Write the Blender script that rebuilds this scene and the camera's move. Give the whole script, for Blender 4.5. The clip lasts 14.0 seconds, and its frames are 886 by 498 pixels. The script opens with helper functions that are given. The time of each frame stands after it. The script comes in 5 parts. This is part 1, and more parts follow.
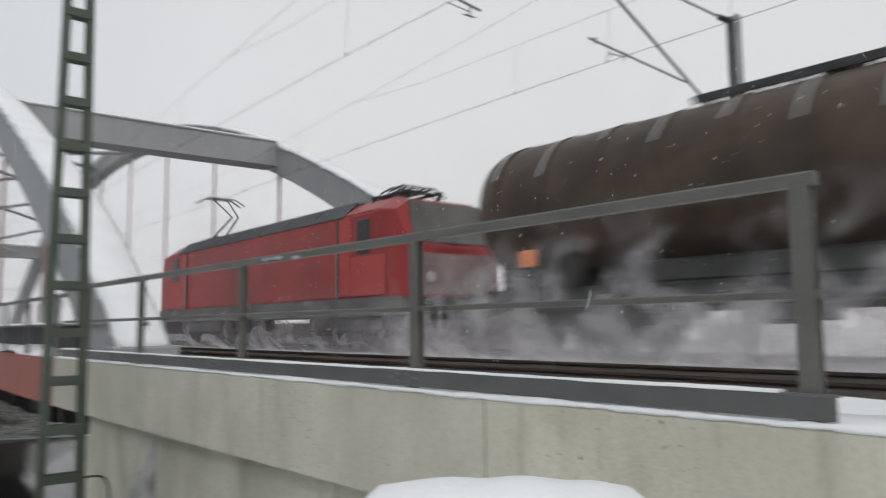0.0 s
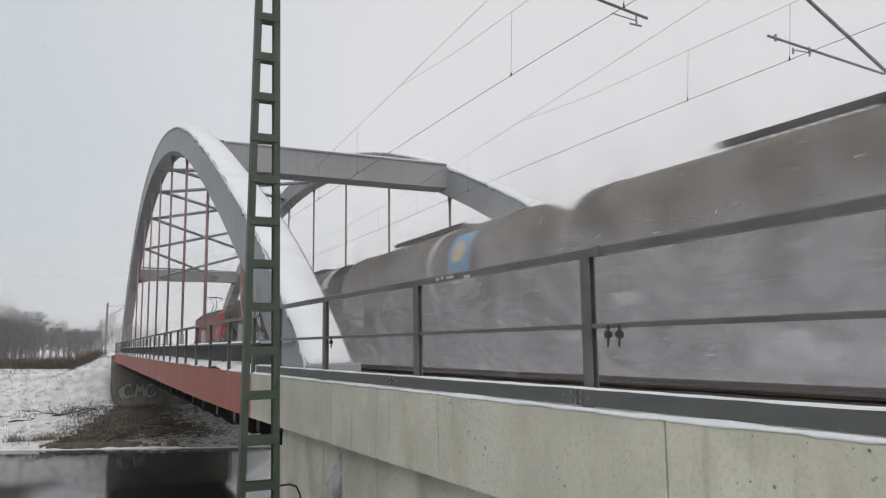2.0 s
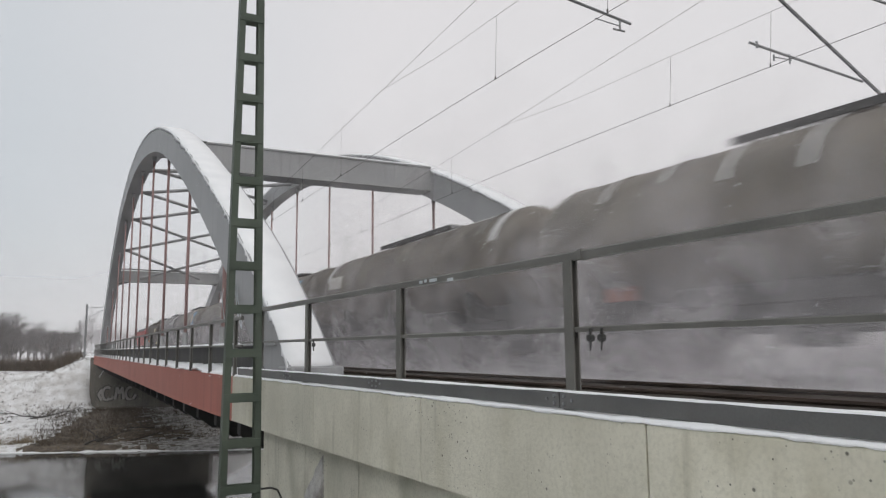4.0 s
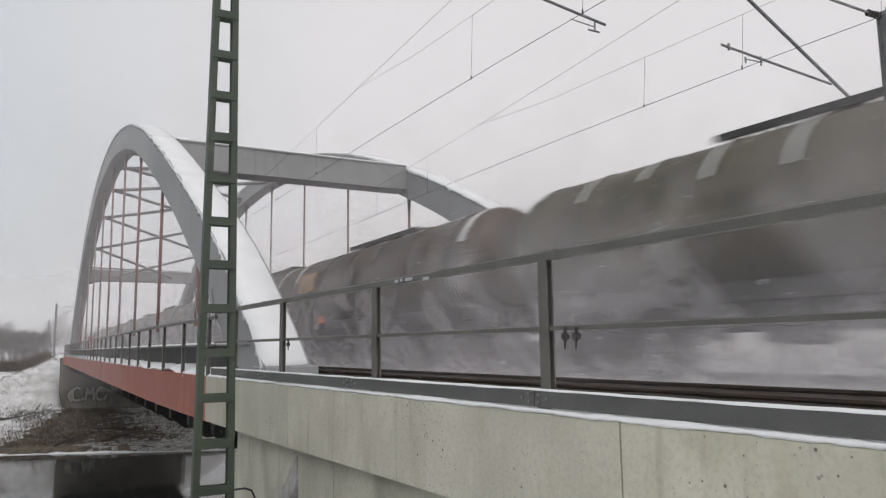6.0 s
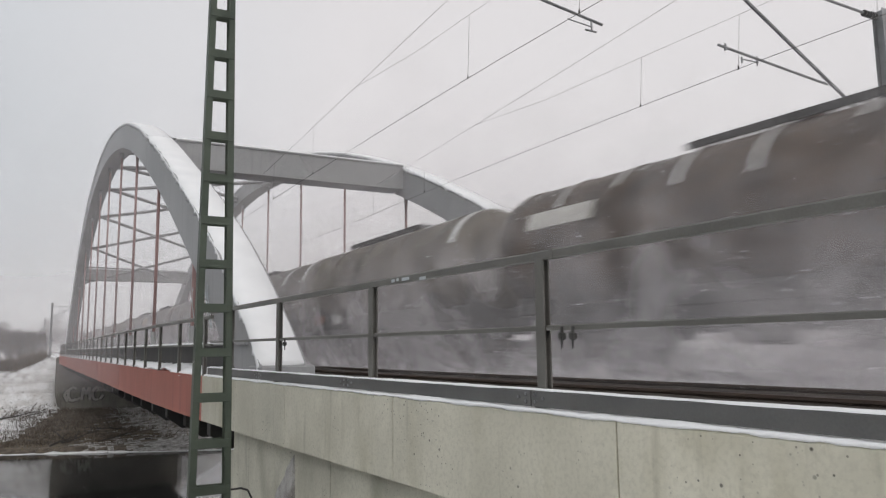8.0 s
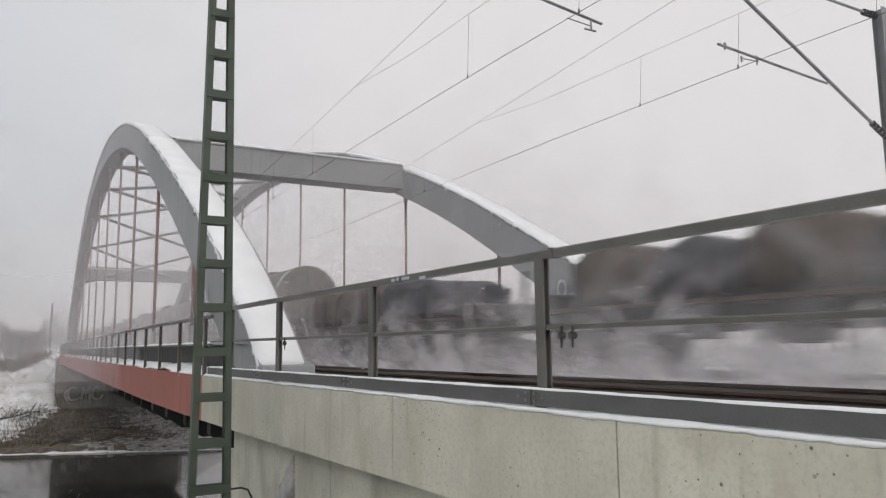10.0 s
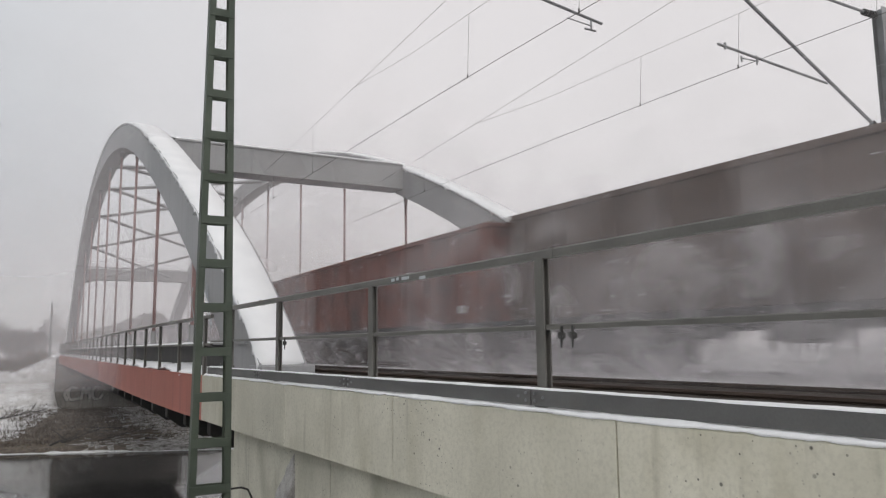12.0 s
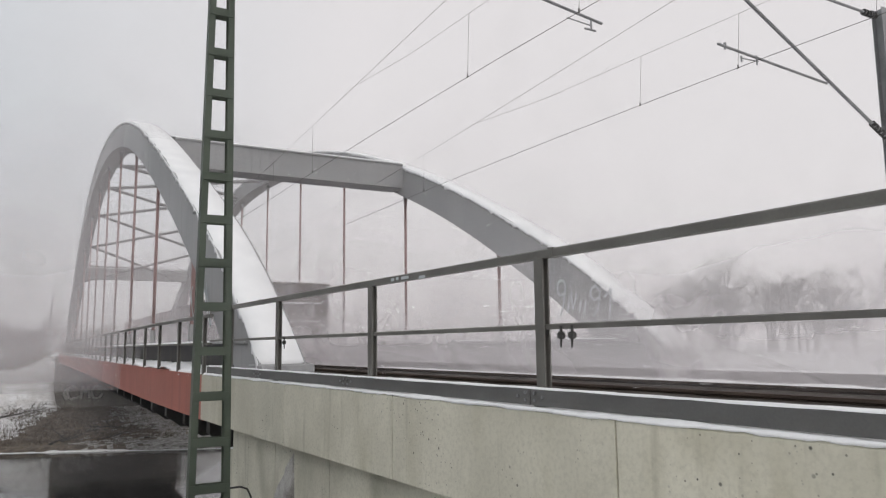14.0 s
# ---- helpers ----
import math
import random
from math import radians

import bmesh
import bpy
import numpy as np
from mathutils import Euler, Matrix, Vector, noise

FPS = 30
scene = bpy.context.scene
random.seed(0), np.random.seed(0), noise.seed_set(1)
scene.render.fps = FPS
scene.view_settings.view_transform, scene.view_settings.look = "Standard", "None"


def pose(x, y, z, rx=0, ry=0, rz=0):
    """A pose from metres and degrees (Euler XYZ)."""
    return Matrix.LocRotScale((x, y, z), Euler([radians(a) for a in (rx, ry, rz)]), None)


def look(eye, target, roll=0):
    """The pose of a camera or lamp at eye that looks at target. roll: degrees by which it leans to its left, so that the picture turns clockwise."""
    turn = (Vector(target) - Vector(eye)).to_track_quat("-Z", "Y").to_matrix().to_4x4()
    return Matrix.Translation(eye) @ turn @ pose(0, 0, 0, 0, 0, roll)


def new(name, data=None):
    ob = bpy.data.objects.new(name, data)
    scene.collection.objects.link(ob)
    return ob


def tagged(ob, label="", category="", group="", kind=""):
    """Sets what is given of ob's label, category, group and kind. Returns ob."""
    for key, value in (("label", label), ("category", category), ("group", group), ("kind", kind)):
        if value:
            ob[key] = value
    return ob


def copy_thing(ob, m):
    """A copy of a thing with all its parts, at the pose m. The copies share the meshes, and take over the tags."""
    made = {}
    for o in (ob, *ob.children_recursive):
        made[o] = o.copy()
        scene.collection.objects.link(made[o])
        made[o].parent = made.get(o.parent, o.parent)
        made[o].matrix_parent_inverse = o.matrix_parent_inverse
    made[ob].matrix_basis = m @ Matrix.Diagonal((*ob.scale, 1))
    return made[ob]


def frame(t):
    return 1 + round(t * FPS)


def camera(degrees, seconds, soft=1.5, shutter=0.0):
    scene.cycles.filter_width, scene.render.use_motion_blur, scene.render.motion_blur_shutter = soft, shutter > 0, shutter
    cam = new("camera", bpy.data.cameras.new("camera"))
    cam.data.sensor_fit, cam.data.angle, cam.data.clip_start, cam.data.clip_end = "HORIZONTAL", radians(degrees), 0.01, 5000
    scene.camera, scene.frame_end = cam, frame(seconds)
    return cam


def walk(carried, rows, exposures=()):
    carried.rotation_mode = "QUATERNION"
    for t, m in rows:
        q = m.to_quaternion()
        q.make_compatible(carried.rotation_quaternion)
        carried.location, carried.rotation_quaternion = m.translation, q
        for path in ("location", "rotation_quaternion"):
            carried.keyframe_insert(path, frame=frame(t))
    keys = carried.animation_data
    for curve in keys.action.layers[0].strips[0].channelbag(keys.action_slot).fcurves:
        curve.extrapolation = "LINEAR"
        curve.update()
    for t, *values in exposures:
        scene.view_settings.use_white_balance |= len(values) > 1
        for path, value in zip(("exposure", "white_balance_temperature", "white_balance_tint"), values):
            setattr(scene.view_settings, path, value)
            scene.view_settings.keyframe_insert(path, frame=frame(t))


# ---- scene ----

EXPOSURES = [(0, 0.0, 6500, 10), (2.5, 0.0, 6550, 10.5), (5.5, 0.02, 6650, 12), (14, 0.04, 6700, 12.5)]

cam = camera(61.5, 14.0, soft=1.25, shutter=0.5)
WALK = [
    (0, pose(0, 0, 0, 95.82, 0.655, -38.461)),
    (0.1, pose(0, 0, 0, 96.067, 0.69, -35.911)),
    (0.2, pose(0, 0, 0, 96.278, 0.72, -33.738)),
    (0.3, pose(0, 0, 0, 96.433, 0.743, -32.132)),
    (0.4, pose(0, 0, 0, 96.589, 0.765, -30.526)),
    (0.5, pose(0, 0, 0, 96.735, 0.786, -29.014)),
    (0.6, pose(0, 0, 0, 96.913, 0.78, -27.51)),
    (0.7, pose(0, 0, 0, 97.072, 0.775, -26.165)),
    (0.8, pose(0, 0, 0, 97.156, 0.772, -25.453)),
    (0.9, pose(0, 0, 0, 97.194, 0.771, -25.136)),
    (1, pose(0, 0, 0, 97.203, 0.771, -25.057)),
    (1.5, pose(0, 0, 0, 97.399, 0.787, -25.252)),
    (2, pose(0, 0, 0, 97.346, 0.702, -25.364)),
    (2.5, pose(0, 0, 0, 97.469, 0.695, -25.527)),
    (3, pose(0, 0, 0, 97.537, 0.606, -25.71)),
    (5.5, pose(0, 0, 0, 97.464, 0.678, -28.329)),
    (6, pose(0, 0, 0, 97.46, 0.701, -28.54)),
    (6.5, pose(0, 0, 0, 97.452, 0.692, -28.656)),
    (7, pose(0, 0, 0, 97.444, 0.739, -28.716)),
    (7.5, pose(0, 0, 0, 97.434, 0.706, -28.764)),
    (8, pose(0, 0, 0, 97.431, 0.705, -28.791)),
    (10.5, pose(0, 0, 0, 97.378, 0.766, -28.798)),
    (11, pose(0, 0, 0, 97.393, 0.696, -28.807)),
    (11.5, pose(0, 0, 0, 97.37, 0.75, -28.8)),
    (12, pose(0, 0, 0, 97.37, 0.75, -28.8)),
    (12.5, pose(0, 0, 0, 97.377, 0.688, -28.809)),
    (13, pose(0, 0, 0, 97.357, 0.768, -28.797)),
    (13.5, pose(0, 0, 0, 97.364, 0.727, -28.817)),
    (14, pose(0, 0, 0, 97.34, 0.675, -28.837)),
]
walk(cam, WALK, EXPOSURES)

# ---- world and light ----
scene.cycles.transparent_max_bounces = 32  # many thin sheets of airborne snow
world = bpy.data.worlds.new("overcast")
scene.world = world
world.use_nodes = True
wt = world.node_tree
wt.nodes.clear()
w_out = wt.nodes.new("ShaderNodeOutputWorld")
w_bg = wt.nodes.new("ShaderNodeBackground")
w_sky = wt.nodes.new("ShaderNodeTexSky")
w_sky.sky_type, w_sky.sun_disc = "NISHITA", False
w_sky.sun_elevation, w_sky.sun_rotation = radians(24), radians(150)
w_dim = wt.nodes.new("ShaderNodeVectorMath")
w_dim.operation = "SCALE"
w_dim.inputs["Scale"].default_value = 0.1
w_co = wt.nodes.new("ShaderNodeTexCoord")
w_noise = wt.nodes.new("ShaderNodeTexNoise")
w_noise.inputs["Scale"].default_value = 1.6
w_noise.inputs["Detail"].default_value = 3
w_ramp = wt.nodes.new("ShaderNodeValToRGB")
w_ramp.color_ramp.elements[0].position, w_ramp.color_ramp.elements[0].color = 0.15, (0.53, 0.58, 0.615, 1)
w_ramp.color_ramp.elements[1].position, w_ramp.color_ramp.elements[1].color = 0.62, (0.70, 0.697, 0.71, 1)
w_mix = wt.nodes.new("ShaderNodeMix")
w_mix.data_type = "RGBA"
w_mix.inputs["Factor"].default_value = 0.93
wt.links.new(w_sky.outputs["Color"], w_dim.inputs[0])
wt.links.new(w_co.outputs["Generated"], w_noise.inputs["Vector"])
w_sep = wt.nodes.new("ShaderNodeSeparateXYZ")
w_side = wt.nodes.new("ShaderNodeMapRange")
w_side.inputs["From Min"].default_value, w_side.inputs["From Max"].default_value = -0.06, 0.6
w_side.inputs["To Min"].default_value, w_side.inputs["To Max"].default_value = 0.0, 0.62
w_sum = wt.nodes.new("ShaderNodeMath")
w_sum.operation = "MULTIPLY_ADD"
w_sum.inputs[1].default_value = 0.4
wt.links.new(w_co.outputs["Generated"], w_sep.inputs[0])
wt.links.new(w_sep.outputs[0], w_side.inputs["Value"])
wt.links.new(w_noise.outputs["Fac"], w_sum.inputs[0])
wt.links.new(w_side.outputs["Result"], w_sum.inputs[2])
wt.links.new(w_sum.outputs[0], w_ramp.inputs["Fac"])
wt.links.new(w_dim.outputs["Vector"], w_mix.inputs["A"])
wt.links.new(w_ramp.outputs["Color"], w_mix.inputs["B"])
wt.links.new(w_mix.outputs["Result"], w_bg.inputs["Color"])
w_bg.inputs["Strength"].default_value = 1.09
wt.links.new(w_bg.outputs["Background"], w_out.inputs["Surface"])

sun = new("sun", bpy.data.lights.new("sun", "SUN"))
sun.data.energy, sun.data.angle, sun.data.color = 0.8, radians(30), (1.0, 0.97, 0.93)
sun.matrix_world = look((-24, -40, 42), (0, 0, 0))


# ---- materials ----
def shade(name, dark, light, rough=0.7, metal=0.0, grain=8.0, bump=0.15, streak=0.0, streak_col=(0.1, 0.09, 0.08), island=0.0):
    """A surface with two scales of variation, optional run-down streaks."""
    m = bpy.data.materials.new(name)
    m.use_nodes = True
    n, l = m.node_tree.nodes, m.node_tree.links
    b = n["Principled BSDF"]
    co = n.new("ShaderNodeTexCoord")
    big = n.new("ShaderNodeTexNoise")
    big.inputs["Scale"].default_value, big.inputs["Detail"].default_value = grain * 0.12, 6
    fine = n.new("ShaderNodeTexNoise")
    fine.inputs["Scale"].default_value, fine.inputs["Detail"].default_value = grain * 4, 5
    for t in (big, fine):
        l.new(co.outputs["Object"], t.inputs["Vector"])
    mixf = n.new("ShaderNodeMath")
    mixf.operation = "MULTIPLY_ADD"
    mixf.inputs[1].default_value, mixf.inputs[2].default_value = 0.35, 0.0
    l.new(fine.outputs["Fac"], mixf.inputs[0])
    add = n.new("ShaderNodeMath")
    add.operation = "MULTIPLY_ADD"
    add.inputs[1].default_value = 0.9
    l.new(big.outputs["Fac"], add.inputs[0])
    l.new(mixf.outputs[0], add.inputs[2])
    ramp = n.new("ShaderNodeValToRGB")
    ramp.color_ramp.elements[0].position, ramp.color_ramp.elements[1].position = 0.38, 0.82
    ramp.color_ramp.elements[0].color, ramp.color_ramp.elements[1].color = (*dark, 1), (*light, 1)
    l.new(add.outputs[0], ramp.inputs["Fac"])
    col = ramp.outputs["Color"]
    if streak:
        mp = n.new("ShaderNodeMapping")
        mp.inputs["Scale"].default_value = (2.2, 2.2, 0.12)
        l.new(co.outputs["Object"], mp.inputs["Vector"])
        sn = n.new("ShaderNodeTexNoise")
        sn.inputs["Scale"].default_value, sn.inputs["Detail"].default_value = 2.4, 5
        l.new(mp.outputs["Vector"], sn.inputs["Vector"])
        sr = n.new("ShaderNodeMapRange")
        sr.inputs["From Min"].default_value, sr.inputs["From Max"].default_value = 0.52, 0.75
        sr.inputs["To Max"].default_value = streak
        l.new(sn.outputs["Fac"], sr.inputs["Value"])
        mx = n.new("ShaderNodeMix")
        mx.data_type = "RGBA"
        l.new(sr.outputs["Result"], mx.inputs["Factor"])
        l.new(col, mx.inputs["A"])
        mx.inputs["B"].default_value = (*streak_col, 1)
        col = mx.outputs["Result"]
    if island:
        oi = n.new("ShaderNodeObjectInfo")
        hv = n.new("ShaderNodeHueSaturation")
        mr = n.new("ShaderNodeMapRange")
        mr.inputs["To Min"].default_value, mr.inputs["To Max"].default_value = 1 - island, 1 + island
        l.new(oi.outputs["Random"], mr.inputs["Value"])
        l.new(mr.outputs["Result"], hv.inputs["Value"])
        l.new(col, hv.inputs["Color"])
        col = hv.outputs["Color"]
    l.new(col, b.inputs["Base Color"])
    b.inputs["Roughness"].default_value, b.inputs["Metallic"].default_value = rough, metal
    if bump:
        bp = n.new("ShaderNodeBump")
        bp.inputs["Strength"].default_value, bp.inputs["Distance"].default_value = bump, 0.02
        l.new(fine.outputs["Fac"], bp.inputs["Height"])
        l.new(bp.outputs["Normal"], b.inputs["Normal"])
    return m


def concrete_material(name, pale, dull, algae, pores):
    """Cast concrete: cloudy tone, broad damp stains, thin run-downs and scattered blow-holes."""
    m = bpy.data.materials.new(name)
    m.use_nodes = True
    n, l = m.node_tree.nodes, m.node_tree.links
    b = n["Principled BSDF"]
    b.inputs["Roughness"].default_value = 0.88
    co = n.new("ShaderNodeTexCoord")

    def cloud(scale, detail, stretch=(1, 1, 1), low=0.4, high=0.65, amount=1.0):
        mp, t, r = n.new("ShaderNodeMapping"), n.new("ShaderNodeTexNoise"), n.new("ShaderNodeMapRange")
        mp.inputs["Scale"].default_value = stretch
        t.inputs["Scale"].default_value, t.inputs["Detail"].default_value = scale, detail
        r.inputs["From Min"].default_value, r.inputs["From Max"].default_value = low, high
        r.inputs["To Max"].default_value = amount
        l.new(co.outputs["Object"], mp.inputs["Vector"])
        l.new(mp.outputs["Vector"], t.inputs["Vector"])
        l.new(t.outputs["Fac"], r.inputs["Value"])
        return r.outputs["Result"]

    def over(base, fac, colour):
        mx = n.new("ShaderNodeMix")
        mx.data_type = "RGBA"
        if isinstance(base, tuple):
            mx.inputs["A"].default_value = (*base, 1)
        else:
            l.new(base, mx.inputs["A"])
        l.new(fac, mx.inputs["Factor"])
        mx.inputs["B"].default_value = (*colour, 1)
        return mx.outputs["Result"]

    col = over(pale, cloud(0.9, 5, low=0.35, high=0.7), dull)
    col = over(col, cloud(26, 4, low=0.45, high=0.8, amount=0.45), tuple(c * 0.7 for c in dull))
    col = over(col, cloud(1.5, 6, (1, 1, 0.45), 0.52, 0.72, 0.55), algae)
    col = over(col, cloud(5.5, 4, (1, 1, 0.1), 0.6, 0.78, 0.5), tuple(c * 0.55 for c in algae))
    col = over(col, cloud(3.2, 7, (1, 1, 0.8), 0.6, 0.75, 0.3), tuple(min(1, c * 1.18) for c in pale))
    for scale, wide in ((7, 0.11), (17, 0.16)):
        vo, pr, mg = n.new("ShaderNodeTexVoronoi"), n.new("ShaderNodeMapRange"), n.new("ShaderNodeMath")
        vo.inputs["Scale"].default_value = scale
        l.new(co.outputs["Object"], vo.inputs["Vector"])
        pr.inputs["From Min"].default_value, pr.inputs["From Max"].default_value = wide, wide * 0.5
        pr.inputs["To Max"].default_value = pores
        l.new(vo.outputs["Distance"], pr.inputs["Value"])
        mg.operation = "MULTIPLY"
        l.new(pr.outputs["Result"], mg.inputs[0])
        l.new(cloud(1.1, 3, low=0.48, high=0.6), mg.inputs[1])
        col = over(col, mg.outputs[0], (0.06, 0.058, 0.05))
    oi, mr, hv = n.new("ShaderNodeObjectInfo"), n.new("ShaderNodeMapRange"), n.new("ShaderNodeHueSaturation")
    mr.inputs["To Min"].default_value, mr.inputs["To Max"].default_value = 0.93, 1.06
    l.new(oi.outputs["Random"], mr.inputs["Value"])
    l.new(mr.outputs["Result"], hv.inputs["Value"])
    l.new(col, hv.inputs["Color"])
    l.new(hv.outputs["Color"], b.inputs["Base Color"])
    bp = n.new("ShaderNodeBump")
    bp.inputs["Strength"].default_value, bp.inputs["Distance"].default_value = 0.2, 0.02
    l.new(cloud(40, 5, low=0.0, high=1.0), bp.inputs["Height"])
    l.new(bp.outputs["Normal"], b.inputs["Normal"])
    return m


CONCRETE = concrete_material("concrete", (0.66, 0.635, 0.53), (0.52, 0.5, 0.41), (0.37, 0.345, 0.24), 0.9)
CONCRETE_OLD = concrete_material("old concrete", (0.62, 0.6, 0.5), (0.45, 0.435, 0.36), (0.27, 0.255, 0.19), 0.85)
# far abutment: deep shade under the bridge put into the base colour, plus streaks
CONCRETE_SHADED = shade("shaded streaky concrete", (0.1, 0.094, 0.082), (0.2, 0.188, 0.163), 0.9, grain=4, streak=0.5, streak_col=(0.05, 0.046, 0.04))
SNOW = shade("snow", (0.8, 0.805, 0.815), (0.9, 0.902, 0.905), 0.75, grain=9, bump=0.35)
SNOW_GROUND = shade("snow on grass", (0.52, 0.5, 0.475), (0.86, 0.865, 0.875), 0.85, grain=9, bump=0.5)
BANK = shade("winter bank", (0.045, 0.034, 0.023), (0.6, 0.59, 0.57), 0.95, grain=16, bump=0.8)
BANK_BROWN = shade("brown leaf-littered bank", (0.035, 0.027, 0.019), (0.19, 0.155, 0.12), 0.95, grain=16, bump=0.9)
PACKED = shade("packed snow", (0.5, 0.49, 0.48), (0.68, 0.67, 0.66), 0.8, grain=12)
TAN = shade("tan marking field", (0.3, 0.19, 0.1), (0.4, 0.27, 0.15), 0.7, grain=8, bump=0)
BALLAST = shade("wet brown ballast", (0.022, 0.017, 0.014), (0.07, 0.055, 0.045), 0.9, grain=14, bump=0.8)
FROST = shade("thin frost", (0.3, 0.295, 0.29), (0.45, 0.445, 0.44), 0.8, grain=12)
RAILING = shade("weathered railing paint", (0.1, 0.097, 0.087), (0.158, 0.153, 0.138), 0.5, 0.2, grain=14, bump=0.1, streak=0.2)
ARCH = shade("grey bridge paint", (0.27, 0.27, 0.272), (0.35, 0.35, 0.352), 0.5, grain=3, bump=0.05, streak=0.35, streak_col=(0.2, 0.2, 0.195))
# near tie web: its shade is put into the colour as near-black
TIE_SHADED = shade("shaded tie girder paint", (0.022, 0.022, 0.022), (0.05, 0.049, 0.048), 0.7, grain=4, streak=0.3)
HANGER = shade("hanger paint", (0.25, 0.155, 0.145), (0.34, 0.22, 0.21), 0.55, grain=10, bump=0.05)
BEAM = shade("dark grey beam paint", (0.09, 0.09, 0.088), (0.14, 0.138, 0.134), 0.55, 0.2, grain=14, bump=0.1, streak=0.3)
RED = shade("red fascia paint", (0.32, 0.08, 0.052), (0.42, 0.125, 0.088), 0.55, grain=5, bump=0.05, streak=0.4, streak_col=(0.2, 0.06, 0.045))
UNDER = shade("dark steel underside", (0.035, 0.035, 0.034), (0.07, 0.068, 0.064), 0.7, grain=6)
GREEN = shade("green mast paint", (0.045, 0.06, 0.044), (0.08, 0.098, 0.074), 0.55, 0.1, grain=12, bump=0.08)
GALV = shade("galvanised steel", (0.2, 0.205, 0.21), (0.3, 0.305, 0.31), 0.45, 0.6, grain=20, bump=0.05)
DARK = shade("dark fittings", (0.03, 0.03, 0.03), (0.06, 0.058, 0.055), 0.6, 0.3, grain=15)
WIRE = shade("copper wire", (0.05, 0.05, 0.05), (0.09, 0.085, 0.08), 0.5, 0.6, grain=20, bump=0)
RAILSTEEL = shade("rusty rail", (0.035, 0.024, 0.019), (0.075, 0.05, 0.038), 0.75, 0.2, grain=12)
SLEEPER = shade("sleeper", (0.2, 0.19, 0.18), (0.3, 0.29, 0.28), 0.9, grain=10)
LOCO_RED = shade("locomotive red", (0.2, 0.012, 0.011), (0.4, 0.022, 0.019), 0.4, grain=4, bump=0.02, streak=0.5, streak_col=(0.25, 0.03, 0.025))
# red mixed with grey to put the mist round the cab end into colour
MISTED_RED = shade("misted red", (0.16, 0.09, 0.085), (0.33, 0.24, 0.23), 0.8, grain=6)
LOCO_PALE = shade("faded red", (0.4, 0.035, 0.03), (0.46, 0.05, 0.044), 0.45, grain=3, bump=0.02)
LOCO_ROOF = shade("roof grey", (0.025, 0.027, 0.028), (0.06, 0.064, 0.066), 0.6, grain=4)
LOCO_SKIRT = shade("dusty skirt grey", (0.075, 0.068, 0.062), (0.17, 0.16, 0.15), 0.8, grain=6)
GLASS_DARK = shade("dark window glass", (0.008, 0.009, 0.01), (0.014, 0.015, 0.017), 0.3, grain=4, bump=0)
TANK_BROWN = shade("dirty brown tank", (0.016, 0.01, 0.006), (0.09, 0.055, 0.032), 0.5, 0.1, grain=7, streak=0.7, streak_col=(0.014, 0.011, 0.009))
TANK_BLACK = shade("black tank", (0.026, 0.022, 0.019), (0.075, 0.063, 0.053), 0.5, 0.1, grain=6, streak=0.5, streak_col=(0.07, 0.065, 0.058))
TANK_GREY = shade("grimy grey tank", (0.065, 0.053, 0.04), (0.175, 0.148, 0.116), 0.6, grain=6, streak=0.8, streak_col=(0.05, 0.043, 0.035))
TANK_OLIVE = shade("olive-brown tank", (0.035, 0.03, 0.018), (0.12, 0.1, 0.066), 0.6, grain=7, streak=0.8, streak_col=(0.03, 0.026, 0.018))
TANK_PALE = shade("pale band", (0.4, 0.38, 0.34), (0.55, 0.53, 0.49), 0.6, grain=4)
RUST = shade("red-brown wagon paint", (0.02, 0.011, 0.009), (0.19, 0.045, 0.024), 0.7, grain=5, streak=0.8, streak_col=(0.06, 0.028, 0.022))
RUST_DARK = shade("sooty wagon paint", (0.05, 0.033, 0.025), (0.1, 0.068, 0.052), 0.75, grain=4, streak=0.6, streak_col=(0.03, 0.025, 0.022))
LOAD_DARK = shade("dark load", (0.018, 0.02, 0.026), (0.06, 0.06, 0.066), 0.8, grain=6, bump=0.5)
LOAD_BROWN = shade("brown load", (0.04, 0.03, 0.022), (0.1, 0.078, 0.06), 0.85, grain=6, bump=0.5)
WHITE = shade("white plate", (0.34, 0.33, 0.32), (0.48, 0.47, 0.46), 0.6, grain=8, bump=0)
CREAM = shade("cream plate", (0.5, 0.43, 0.28), (0.62, 0.55, 0.38), 0.6, grain=5, bump=0)
ORANGE = shade("orange plate", (0.75, 0.17, 0.03), (0.85, 0.23, 0.05), 0.5, grain=8, bump=0)
DULL = shade("dusty pale field", (0.17, 0.155, 0.135), (0.25, 0.235, 0.21), 0.7, grain=8, bump=0)
MUTED_RED = shade("grimy red plate", (0.22, 0.07, 0.045), (0.32, 0.11, 0.075), 0.7, grain=8, bump=0)
MUTED_BLUE = shade("faded blue field", (0.13, 0.19, 0.24), (0.2, 0.26, 0.3), 0.7, grain=8, bump=0)
BLUE = shade("blue panel", (0.11, 0.28, 0.46), (0.16, 0.35, 0.53), 0.5, grain=6, bump=0)
YELLOW = shade("yellow sun shape", (0.58, 0.45, 0.26), (0.64, 0.5, 0.32), 0.5, grain=6, bump=0)
PALEPAINT = shade("pale spray paint", (0.42, 0.46, 0.48), (0.56, 0.59, 0.6), 0.7, grain=9, bump=0)
PALEMARK = shade("greyed spray paint", (0.26, 0.25, 0.23), (0.36, 0.35, 0.33), 0.8, grain=9, bump=0)
BARK = shade("winter bark", (0.035, 0.03, 0.027), (0.08, 0.072, 0.065), 0.95, grain=8)
REED = shade("dry reed", (0.14, 0.105, 0.065), (0.27, 0.215, 0.14), 0.95, grain=8, bump=0)
